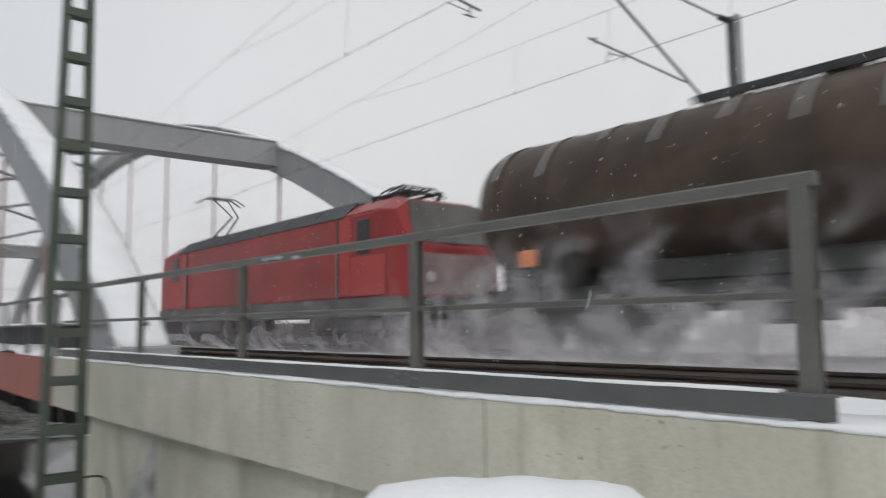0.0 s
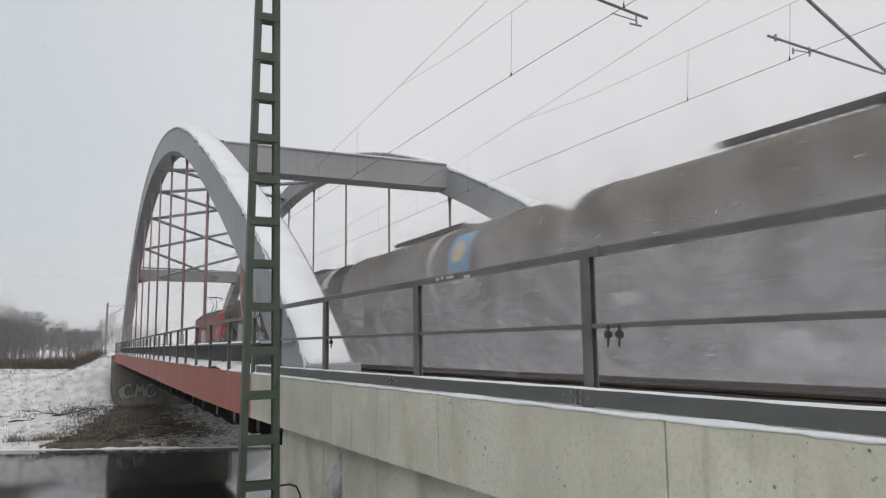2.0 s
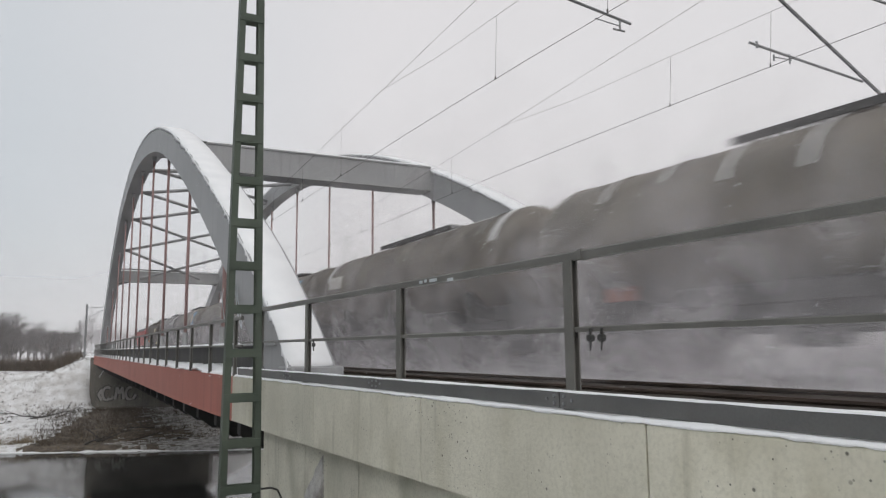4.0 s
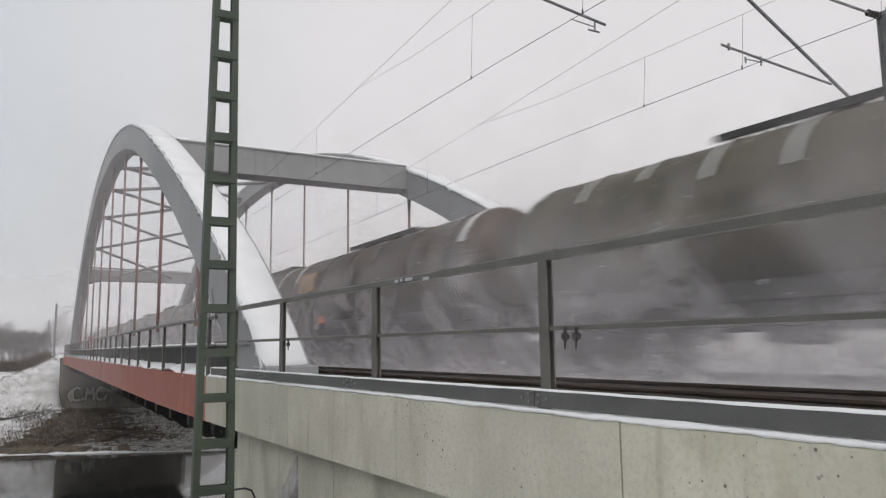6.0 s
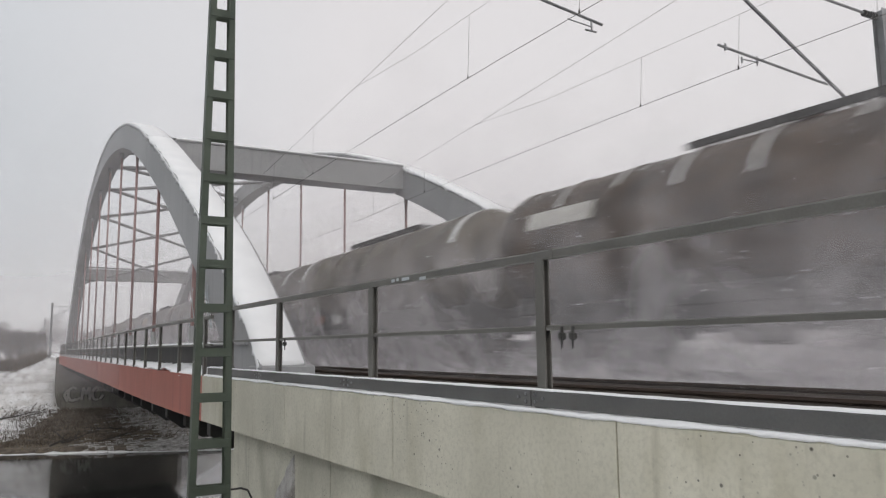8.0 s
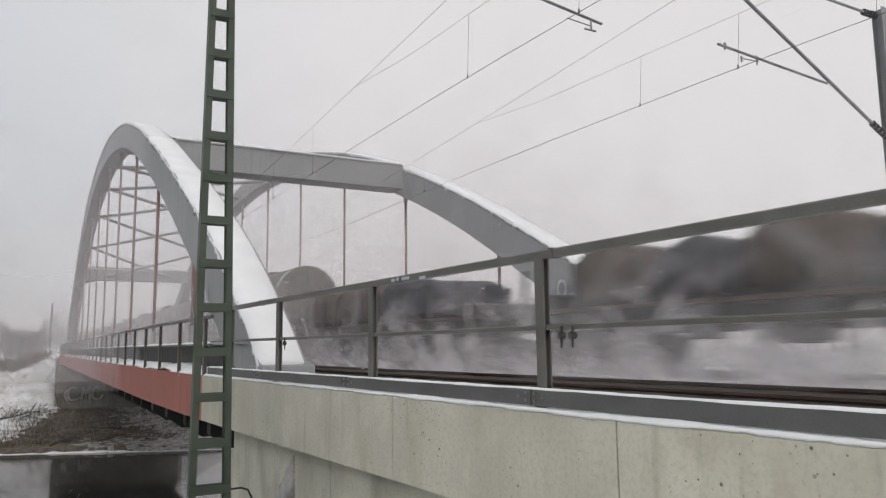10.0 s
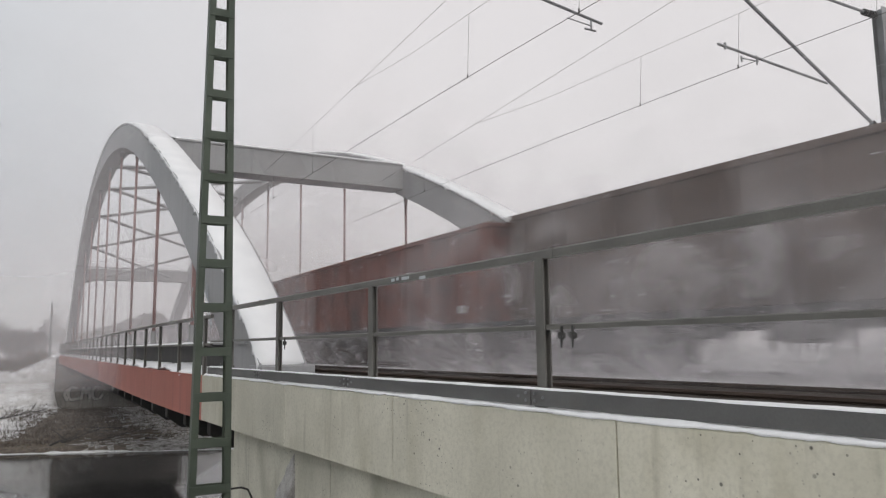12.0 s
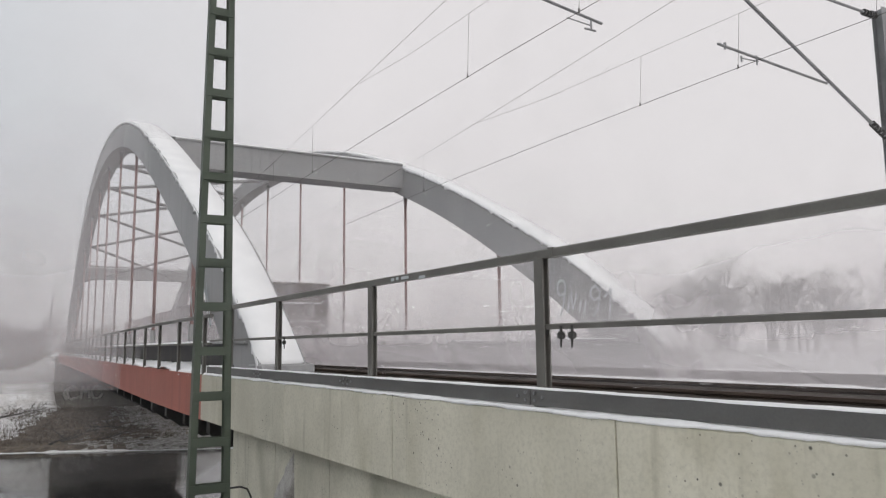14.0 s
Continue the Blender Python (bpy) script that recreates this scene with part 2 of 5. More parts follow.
BRUSH = shade("brown brush", (0.045, 0.034, 0.024), (0.11, 0.085, 0.06), 0.95, grain=8, bump=0)


def water_material():
    m = bpy.data.materials.new("river water")
    m.use_nodes = True
    n, l = m.node_tree.nodes, m.node_tree.links
    b = n["Principled BSDF"]
    b.inputs["Base Color"].default_value = (0.016, 0.017, 0.015, 1)
    b.inputs["Roughness"].default_value = 0.06
    b.inputs["IOR"].default_value = 1.33
    t = n.new("ShaderNodeTexNoise")
    t.inputs["Scale"].default_value, t.inputs["Detail"].default_value = 1.3, 4
    bp = n.new("ShaderNodeBump")
    bp.inputs["Strength"].default_value, bp.inputs["Distance"].default_value = 0.05, 0.03
    co = n.new("ShaderNodeTexCoord")
    l.new(co.outputs["Object"], t.inputs["Vector"])
    l.new(t.outputs["Fac"], bp.inputs["Height"])
    l.new(bp.outputs["Normal"], b.inputs["Normal"])
    return m


WATER = water_material()


def mist_material(name, thick, patch, top, scale, floor=0.0, ends=0.0, tone=0.9, base=0.25, detail=6.0, warp=0.9):
    """Airborne snow: white scatter let through by a soft pattern that thins out with height (metres above the thing's base)."""
    m = bpy.data.materials.new(name)
    m.use_nodes = True
    n, l = m.node_tree.nodes, m.node_tree.links
    n.clear()
    out = n.new("ShaderNodeOutputMaterial")
    mix = n.new("ShaderNodeMixShader")
    clear = n.new("ShaderNodeBsdfTransparent")
    both = n.new("ShaderNodeMixShader")
    dif, tra = n.new("ShaderNodeBsdfDiffuse"), n.new("ShaderNodeBsdfTranslucent")
    for s in (dif, tra):
        s.inputs["Color"].default_value = (tone * 1.025, tone * 0.983, tone * 0.995, 1)
    both.inputs[0].default_value = 0.5
    l.new(dif.outputs[0], both.inputs[1])
    l.new(tra.outputs[0], both.inputs[2])
    co, oi = n.new("ShaderNodeTexCoord"), n.new("ShaderNodeObjectInfo")
    off = n.new("ShaderNodeVectorMath")
    off.operation = "MULTIPLY_ADD"
    off.inputs[1].default_value = (37, 53, 29)
    comb = n.new("ShaderNodeCombineXYZ")
    for i in range(3):
        l.new(oi.outputs["Random"], comb.inputs[i])
    l.new(comb.outputs[0], off.inputs[0])
    l.new(co.outputs["Object"], off.inputs[2])
    noi = n.new("ShaderNodeTexNoise")
    noi.inputs["Scale"].default_value, noi.inputs["Detail"].default_value = scale, detail
    noi.inputs["Distortion"].default_value = warp
    l.new(off.outputs[0], noi.inputs["Vector"])
    sep = n.new("ShaderNodeSeparateXYZ")
    l.new(co.outputs["Object"], sep.inputs[0])
    fall = n.new("ShaderNodeMapRange")
    fall.interpolation_type = "SMOOTHSTEP"
    fall.inputs["From Min"].default_value, fall.inputs["From Max"].default_value = floor, top
    fall.inputs["To Min"].default_value, fall.inputs["To Max"].default_value = 1.0, 0.0
    l.new(sep.outputs[2], fall.inputs["Value"])
    # pattern threshold slides with height
    pat = n.new("ShaderNodeMapRange")
    pat.interpolation_type = "SMOOTHSTEP"
    pat.inputs["From Min"].default_value, pat.inputs["From Max"].default_value = 0.46, 0.46 + patch
    l.new(noi.outputs["Fac"], pat.inputs["Value"])
    sum_ = n.new("ShaderNodeMath")
    sum_.operation = "MULTIPLY_ADD"
    sum_.inputs[1].default_value = base
    l.new(fall.outputs["Result"], sum_.inputs[0])
    half = n.new("ShaderNodeMath")
    half.operation = "MULTIPLY"
    half.inputs[1].default_value = 1.0
    l.new(pat.outputs["Result"], half.inputs[0])
    l.new(half.outputs[0], sum_.inputs[2])
    prod = n.new("ShaderNodeMath")
    prod.operation = "MULTIPLY"
    l.new(sum_.outputs[0], prod.inputs[0])
    l.new(fall.outputs["Result"], prod.inputs[1])
    amt = n.new("ShaderNodeMath")
    amt.operation, amt.use_clamp = "MULTIPLY", True
    amt.inputs[1].default_value = thick
    l.new(prod.outputs[0], amt.inputs[0])
    last = amt.outputs[0]
    if ends:
        ab = n.new("ShaderNodeMath")
        ab.operation = "ABSOLUTE"
        l.new(sep.outputs[1], ab.inputs[0])
        er = n.new("ShaderNodeMapRange")
        er.interpolation_type = "SMOOTHSTEP"
        er.inputs["From Min"].default_value, er.inputs["From Max"].default_value = ends * 0.6, ends
        er.inputs["To Min"].default_value, er.inputs["To Max"].default_value = 1.0, 0.0
        l.new(ab.outputs[0], er.inputs["Value"])
        pm = n.new("ShaderNodeMath")
        pm.operation = "MULTIPLY"
        l.new(last, pm.inputs[0])
        l.new(er.outputs["Result"], pm.inputs[1])
        last = pm.outputs[0]
    l.new(last, mix.inputs[0])
    l.new(clear.outputs[0], mix.inputs[1])
    l.new(both.outputs[0], mix.inputs[2])
    l.new(mix.outputs[0], out.inputs["Surface"])
    return m


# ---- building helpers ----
# radius and opacity of each sheet that draws the distance haze
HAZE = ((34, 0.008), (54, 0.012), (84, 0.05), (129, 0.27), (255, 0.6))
RAIL_Z = -0.60
NEAR_U, FAR_U = 7.6, 11.6


def bend(y):
    """How far the line swings to the right of the bridge's axis on the approach."""
    return 0.054 * (18 - y) if y < 10 else (0.054 * (26 - y) ** 2 / 32 if y < 26 else 0.0)


def bend_turn(y):
    return math.degrees(math.atan(0.054 if y < 10 else (0.054 * (26 - y) / 16 if y < 26 else 0.0)))


def on_line(u, y, z=0.0):
    return pose(u + bend(y), y, z, 0, 0, bend_turn(y))


def part(name, bm, material, parent=None, label="", smooth=False):
    me = bpy.data.meshes.new(name)
    bm.normal_update()
    bm.to_mesh(me)
    bm.free()
    me.materials.append(material)
    if smooth:
        me.polygons.foreach_set("use_smooth", [True] * len(me.polygons))
    ob = new(name, me)
    if parent:
        ob.parent = parent
    if label:
        ob["label"] = label
    return ob


def again(name, ob, m, parent):
    """Another object on the same mesh."""
    o = new(name, ob.data)
    o.parent = parent
    o.matrix_basis = m
    return o


def thing(name, label, category, group="", kind=""):
    return tagged(new(name), label, category, group, kind)


def box(bm, x0, x1, y0, y1, z0, z1, bevel=0.0, m=None):
    r = bmesh.ops.create_cube(bm, size=1.0)
    vs = r["verts"]
    bmesh.ops.scale(bm, vec=(x1 - x0, y1 - y0, z1 - z0), verts=vs)
    bmesh.ops.translate(bm, vec=((x0 + x1) / 2, (y0 + y1) / 2, (z0 + z1) / 2), verts=vs)
    if bevel:
        es = list({e for v in vs for e in v.link_edges})
        g = bmesh.ops.bevel(bm, geom=es, offset=bevel, segments=1, affect="EDGES")
        vs = list({v for v in vs if v.is_valid} | set(g["verts"]))
    if m is not None:
        bmesh.ops.transform(bm, matrix=m, verts=vs)
    return vs


def tube(bm, a, b, r, n=8, r2=None):
    a, b = Vector(a), Vector(b)
    d = b - a
    q = d.to_track_quat("Z", "Y").to_matrix().to_4x4()
    g = bmesh.ops.create_cone(bm, cap_ends=True, segments=n, radius1=r, radius2=r if r2 is None else r2, depth=d.length)
    bmesh.ops.transform(bm, matrix=Matrix.Translation((a + b) / 2) @ q, verts=g["verts"])


def loft(bm, rings, caps=True):
    vs = [[bm.verts.new(p) for p in ring] for ring in rings]
    n = len(rings[0])
    for a, b in zip(vs, vs[1:]):
        for i in range(n):
            bm.faces.new((a[i], a[(i + 1) % n], b[(i + 1) % n], b[i]))
    if caps:
        bm.faces.new(vs[0][::-1])
        bm.faces.new(vs[-1])
    bmesh.ops.recalc_face_normals(bm, faces=bm.faces)


def steps(y0, y1, d):
    n = max(1, round(abs(y1 - y0) / d))
    return [y0 + (y1 - y0) * i / n for i in range(n + 1)]


def sweep(bm, profile, ys, wob=0.0, seed=0):
    """A profile of (u, z) carried along the line; wob roughens the outline."""
    rings = []
    for y in ys:
        ring = []
        for i, (u, z) in enumerate(profile):
            k = (noise.noise((y * 1.7 + seed, i * 5.1, seed * 3.3)) + 0.55 * noise.noise((y * 8.3, i * 3.7, seed))) * wob if wob else 0
            ring.append((u + bend(y) + k * 0.6, y, z + k))
        rings.append(ring)
    loft(bm, rings)


def rect(u0, u1, z0, z1):
    return [(u0, z0), (u1, z0), (u1, z1), (u0, z1)]


def snow_profile(u0, u1, z, h):
    w = u1 - u0
    return [(u0, z), (u1, z), (u1 - w * 0.06, z + h * 0.75), (u1 - w * 0.3, z + h), (u0 + w * 0.3, z + h), (u0 + w * 0.06, z + h * 0.75)]


# ---- terrain, river, distance ----
def smooth(a, b, v):
    t = min(1, max(0, (v - a) / (b - a)))
    return t * t * (3 - 2 * t)


def far_shore(x):
    return 77.5 - 0.45 * min(24, max(-30, x)) + max(0, x - 24) * 1.75


def ground_z(x, y):
    u = x - bend(y)
    near_edge = 13.5 + max(0, x - 24) * 1.3
    far_edge = far_shore(x)
    bank = -1.65 if x < 10 else -1.65 - 0.25 * smooth(17, 40, x)
    # near bank, falling to the river
    z = bank + (-10.5 - bank) * smooth(near_edge - 10, near_edge + 1, y)
    if y > (near_edge + far_edge) / 2:
        k = y - far_edge
        dyke = 1 - smooth(2.2, 3.6, x)  # snowy terrace beside the line
        z = -10.5 + 1.9 * smooth(-2.5, 0, k) + 1.8 * smooth(0, 17, k) + (1 - dyke) * 2.3 * smooth(22, 60, k) + dyke * 4.4 * smooth(93.5, 103, y)
    z += 0.25 * noise.noise((x * 0.11, y * 0.11, 3)) + 0.08 * noise.noise((x * 0.6, y * 0.6, 7)) * (1 if y < 200 else 0)
    # railway embankment on both sides of the river
    on = (1 - smooth(14.2, 14.8, y)) if y < 60 else (smooth(97.4, 98.2, y) if u > 2.6 else smooth(95.5, 100, y))
    if on > 0:
        left = 3.1 if y < 60 else 2.6
        d = max(left - u, u - 17.0, 0)
        if y < 60 and u < left:
            d = 50
        top = -0.80 - d * (0.62 if y < 60 or u > 9 else 0.3 + 0.1 * smooth(0, 3, d))
        if top > z:
            z = z + (top - z) * on
    return z


def axis(lo, hi, inner_lo, inner_hi, d):
    vals = list(np.arange(inner_lo, inner_hi + d / 2, d))
    s = d
    v = inner_hi
    while v < hi:
        s *= 1.22
        v += s
        vals.append(v)
    s, v = d, inner_lo
    while v > lo:
        s *= 1.22
        v -= s
        vals.insert(0, v)
    return vals


def build_ground():
    xs, ys = axis(-2600, 2600, -24, 40, 0.5), axis(-2600, 2600, -10, 130, 0.4)
    verts = [(x, y, ground_z(x, y)) for y in ys for x in xs]
    nx = len(xs)
    faces = [(j * nx + i, j * nx + i + 1, (j + 1) * nx + i + 1, (j + 1) * nx + i) for j in range(len(ys) - 1) for i in range(nx - 1)]
    me = bpy.data.meshes.new("ground")
    me.from_pydata(verts, [], faces)
    me.materials.append(SNOW_GROUND)
    me.materials.append(BANK)
    me.materials.append(BANK_BROWN)
    flags = []
    for f in faces:
        x, y, z = verts[f[0]]
        k = y - far_shore(x)
        edge = noise.noise((x * 0.15, y * 0.15, 1)) * 5
        edge += 3.5 * noise.noise((x * 0.9, y * 0.9, 5)) + 3 * noise.noise((x * 2.3, y * 2.3, 8))
        left = -2.4 + 0.25 * edge + 0.34 * (y - 80)  # where the snow gives way to litter
        strip = (-3 < k and y < 97.5 + edge * 0.3 and x > left) or (z < -3 and y < 40)
        kind = 0 if not strip else (2 if x < 8 + edge and y > 40 else 1)
        flags.append(kind)
    me.polygons.foreach_set("material_index", flags)
    me.polygons.foreach_set("use_smooth", [True] * len(faces))
    tagged(new("ground", me), "snow-covered meadow and brown river bank", "ground", kind="structure")


build_ground()
bm = bmesh.new()
g = bmesh.ops.create_grid(bm, x_segments=1, y_segments=1, size=1)
bmesh.ops.scale(bm, vec=(420, 330, 1), verts=g["verts"])
bmesh.ops.translate(bm, vec=(60, 150, -9.0), verts=g["verts"])
tagged(part("water", bm, WATER), "dark still river water", "river", kind="structure")


def shore_ice():
    """Thin snow-covered ice along the far waterline."""
    rows = []
    for x in np.arange(-34, 22, 0.25):
        y = far_shore(x) - 0.95
        a, b = 0.25 * noise.noise((x * 0.7, 1, 4)), 0.3 * noise.noise((x * 1.1, 7, 2))
        far_y = y + 0.2 + 0.4 * b
        rows.append([(x, y + a, -9.03), (x, far_y, -9.2), (x, far_y, ground_z(x, far_y) + 0.05), (x, y + a, -8.95)])
    bm = bmesh.new()
    loft(bm, rows)
    tagged(part("shore_ice", bm, SNOW, smooth=True), "white rim of snowy ice along the waterline", "ice", kind="stuff")


shore_ice()


def twig_tree(seed, height, spread):
    """A bare winter tree: tapered trunk, limbs and a crown of fine twigs."""
    rng = random.Random(seed)
    verts, faces, crown_v, crown_f = [], [], [], []

    def limb(vs, fs, a, b, r1, r2, n):
        d = (b - a).normalized()
        s = d.orthogonal().normalized()
        t = d.cross(s)
        i0 = len(vs)
        for p, r in ((a, r1), (b, r2)):
            for k in range(n):
                w = 2 * math.pi * k / n
                vs.append(p + (s * math.cos(w) + t * math.sin(w)) * r)
        for k in range(n):
            fs.append((i0 + k, i0 + (k + 1) % n, i0 + n + (k + 1) % n, i0 + n + k))

    def grow(a, d, length, r, level):
        b = a + d * length
        if level < 2:
            limb(verts, faces, a, b, r, r * 0.68, 6)
        else:
            limb(crown_v, crown_f, a, b, r, r * 0.5, 3)
        if level >= 5:
            return
        for i in range(rng.choice((3, 4, 5)) if level < 2 else rng.choice((3, 4))):
            side = Vector((rng.uniform(-1, 1), rng.uniform(-1, 1), rng.uniform(-0.25, 0.45)))
            nd = (d * 0.85 + side * spread).normalized()
            grow(a + d * length * rng.uniform(0.35, 1.0), nd, length * rng.uniform(0.55, 0.8) * (1.15 if level == 0 else 0.95), max(r * 0.52, 0.008), level + 1)

    grow(Vector((0, 0, -0.3)), Vector((rng.uniform(-0.05, 0.05), rng.uniform(-0.05, 0.05), 1)).normalized(), height * 0.3, height * 0.012, 0)
    return (verts, faces), (crown_v, crown_f)


def tree_meshes(seed, height, spread):
    out = []
    for nm, (v, f) in zip(("trunk", "crown"), twig_tree(seed, height, spread)):
        me = bpy.data.meshes.new(nm)
        me.from_pydata(v, [], f)
        me.materials.append(BARK)
        out.append(me)
    return out


TREES = [tree_meshes(s, h, sp) for s, h, sp in ((11, 11, 0.95), (12, 12, 0.8), (13, 9, 1.05), (14, 13, 0.75), (15, 8, 1.1))]


def tree(x, y, k, scale, rz):
    t = thing("tree", "bare winter tree in the haze beyond the field", "tree", "trees round the field")
    for nm, me in zip(("trunk", "crown"), TREES[k]):
        new(nm, me).parent = t
    t.matrix_basis = pose(x, y, ground_z(x, y), 0, 0, rz) @ Matrix.Scale(scale, 4)


rt = random.Random(5)
for i in range(34):  # near edge of the wood beyond the hedge
    y = rt.uniform(131, 139)
    tree(-rt.uniform(0.05, 0.22) * y, y, rt.choice((1, 3, 0)), rt.uniform(0.8, 1.25), rt.uniform(0, 360))
for i in range(120):  # wood on the far bank, thinning towards the line
    y = rt.uniform(140, 215)
    a = rt.uniform(-0.02, 0.2)
    tree(-a * y, y, rt.choice((1, 3)), (0.75 + 1.5 * max(0, a)) * rt.uniform(0.75, 1.15) * y / 170, rt.uniform(0, 360))
for i in range(110):  # tree row behind the field on the other side
    a = radians(rt.uniform(42, 86))
    r = rt.uniform(142, 180)
    tree(r * math.sin(a), r * math.cos(a) * 0.9, rt.randrange(5), rt.uniform(1.4, 2.1), rt.uniform(0, 360))
for i in range(60):  # far wood where the line runs out of sight
    tree(rt.uniform(-90, 40), rt.uniform(430, 480), rt.randrange(5), rt.uniform(1.7, 2.6), rt.uniform(0, 360))
for i in range(16):
    y = rt.uniform(120, 200)
    tree(20 + rt.uniform(5, 60), y, rt.randrange(5), rt.uniform(0.5, 0.8), rt.uniform(0, 360))


def tufts(name, label, category, material, spots, h, blades, seed, spread):
    rng = random.Random(seed)
    v, f = [], []
    for x, y in spots:
        z = ground_z(x, y)
        for _ in range(blades):
            bx, by = x + rng.gauss(0, spread), y + rng.gauss(0, spread)
            hh, w, a = h * rng.uniform(0.5, 1.2), rng.uniform(0.012, 0.03), rng.uniform(0, 6.3)
            lean = Vector((rng.gauss(0, 0.35), rng.gauss(0, 0.35), 1)) * hh
            i0 = len(v)
            v += [(bx - w * math.cos(a), by - w * math.sin(a), z - 0.05), (bx + w * math.cos(a), by + w * math.sin(a), z - 0.05), (bx + lean.x, by + lean.y, z + lean.z)]
            f.append((i0, i0 + 1, i0 + 2))
    me = bpy.data.meshes.new(name)
    me.from_pydata(v, [], f)
    me.materials.append(material)
    tagged(new(name, me), label, category, kind="stuff")


def spots_in(n, x0, x1, y0, y1, seed):
    rng = random.Random(seed)
    return [(rng.uniform(x0, x1), rng.uniform(y0, y1)) for _ in range(n)]


tufts("brush", "tangled brown winter brush on the river bank", "brush", BRUSH, spots_in(420, -2, 9, 79, 96, 1) + spots_in(160, 5, 17, 76, 96, 21), 0.34, 20, 2, 0.5)
tufts("dry_grass", "dry pale grass poking through snow", "grass", REED, spots_in(50, -26, -6, 104, 125, 3) + [(-4.1 + 0.25 * k, 81 + 0.2 * (k % 3)) for k in range(8)] + [(-6.2 + 0.25 * k, 82) for k in range(5)], 0.75, 40, 4, 0.3)
tufts("snow_stubble", "brown stubble speckling the snowy slope", "grass", BRUSH, spots_in(420, -28, 2.4, 84, 103, 13), 0.3, 9, 14, 0.22)
tufts("slope_stubble", "short brown stubble dotting the snowy embankment", "grass", BRUSH, spots_in(900, -22, 2.4, 93, 103, 19), 0.17, 6, 20, 0.12)
tufts("bank_litter", "grey and white litter along the waterline", "brush", REED, spots_in(260, -6, 17, 76, 86, 17), 0.2, 10, 18, 0.3)
tufts("hedge", "low brown hedge at the field's far edge", "hedge", BRUSH, spots_in(260, -30, 1.0, 105, 114, 6) + spots_in(220, -34, 2.0, 126, 144, 27), 1.5, 46, 7, 0.7)


def dead_branch(x, y, length, tilt, turn):
    bm = bmesh.new()
    rng = random.Random(int(x * 100))
    p, d = Vector((0, 0, 0)), Vector((1, 0, math.tan(radians(tilt)))).normalized()
    r = 0.1
    for i in range(6):
        q = p + (d + Vector((0, rng.gauss(0, 0.15), rng.gauss(0, 0.12)))) * (length / 6)
        tube(bm, p, q, r, 6, r * 0.8)
        if i in (1, 3, 4):
            tube(bm, q, q + Vector((rng.uniform(0.2, 0.7), rng.choice((-1, 1)) * 0.5, rng.uniform(0.3, 0.8))) * length * 0.3, r * 0.6, 5, r * 0.2)
        p, r = q, r * 0.82
    o = tagged(part("dead_branch", bm, BARK), "fallen dead branch lying on the bank", "branch", "branches on the bank")
    o.matrix_basis = pose(x, y, ground_z(x, y) + 0.05, 0, 0, turn)


for b in ((3.0, 79, 3.6, 14, 20), (3.6, 79.5, 2.2, 22, 130), (-5, 91, 6.5, 5, 4), (-3, 91.5, 5, 9, -6), (-7, 90.5, 5, 5, 8), (-1.5, 92, 4.5, 7, 175), (6, 78, 3.5, 5, 30), (10, 77, 4, 4, 12), (2.0, 77.5, 2.6, 25, -20), (8.5, 82, 3.4, 6, 170)):
    dead_branch(*b)


def far_mast(x, y, h):
    t = thing("catenary_mast", "thin distant catenary mast beside the line", "mast", "distant masts")
    bm = bmesh.new()
    box(bm, -0.13, 0.13, -0.13, 0.13, 0, h, 0.02)
    part("pole", bm, GALV, t)
    bm = bmesh.new()
    tube(bm, (0, 0, h - 0.5), (2.6, 0, h - 0.3), 0.04, 6)
    tube(bm, (0, 0, h - 1.9), (2.6, 0, h - 0.4), 0.04, 6)
    part("bracket", bm, GALV, t)
    t.matrix_basis = pose(x, y, -0.9)


for x, y, h in ((2.3, 112, 7.2), (2.3, 168, 7.2), (2.3, 228, 7.2), (17.2, 128, 7.4), (17.2, 190, 7.4)):
    far_mast(x, y, h)

# ---- abutments and approach wall ----
JOINTS = [-9.3, -5.9, -2.56, 0.78, 4.12, 7.46, 10.8, 14.1, 15.72]
wall = tagged(new("wall_approach"), "pale concrete approach wall with vertical joints and rain stains", "wall", kind="structure")
for a, b in zip(JOINTS, JOINTS[1:]):
    bm = bmesh.new()
    sweep(bm, [(2.9, -1.42), (3.32, -1.42), (3.32, -0.53), (2.92, -0.53), (2.9, -0.55)], steps(a + 0.009, b - 0.009, 0.8))
    part("panel", bm, CONCRETE, wall)
lower = tagged(new("wall_abutment"), "stained older concrete abutment wall under the overhang", "wall", kind="structure")
for a, b in zip([-9.3, -2.6, 3.1, 6.3, 9.5, 11.6], [-2.6, 3.1, 6.3, 9.5, 11.6, 13.9]):
    bm = bmesh.new()
    sweep(bm, rect(3.06, 3.6, -11, -1.42), steps(a + 0.011, b - 0.011, 1.2))
    part("panel", bm, CONCRETE_OLD, lower)
bm = bmesh.new()
sweep(bm, rect(3.2, 17.0, -11, -1.9), [13.2, 14.6])
part("breast_wall", bm, CONCRETE_OLD, lower)
far_ab = tagged(new("wall_abutment_far"), "grey concrete bridge abutment with pale sprayed scrawl", "wall", kind="structure")
bm = bmesh.new()
box(bm, 2.9, 16.4, 97, 98.2, -10, -1.5, 0.05)
part("breast_wall", bm, CONCRETE_SHADED, far_ab)
bm = bmesh.new()
box(bm, 2.7, 3.3, 97.2, 104, -10, -0.75, 0.05)
part("wing_wall", bm, CONCRETE_SHADED, far_ab)


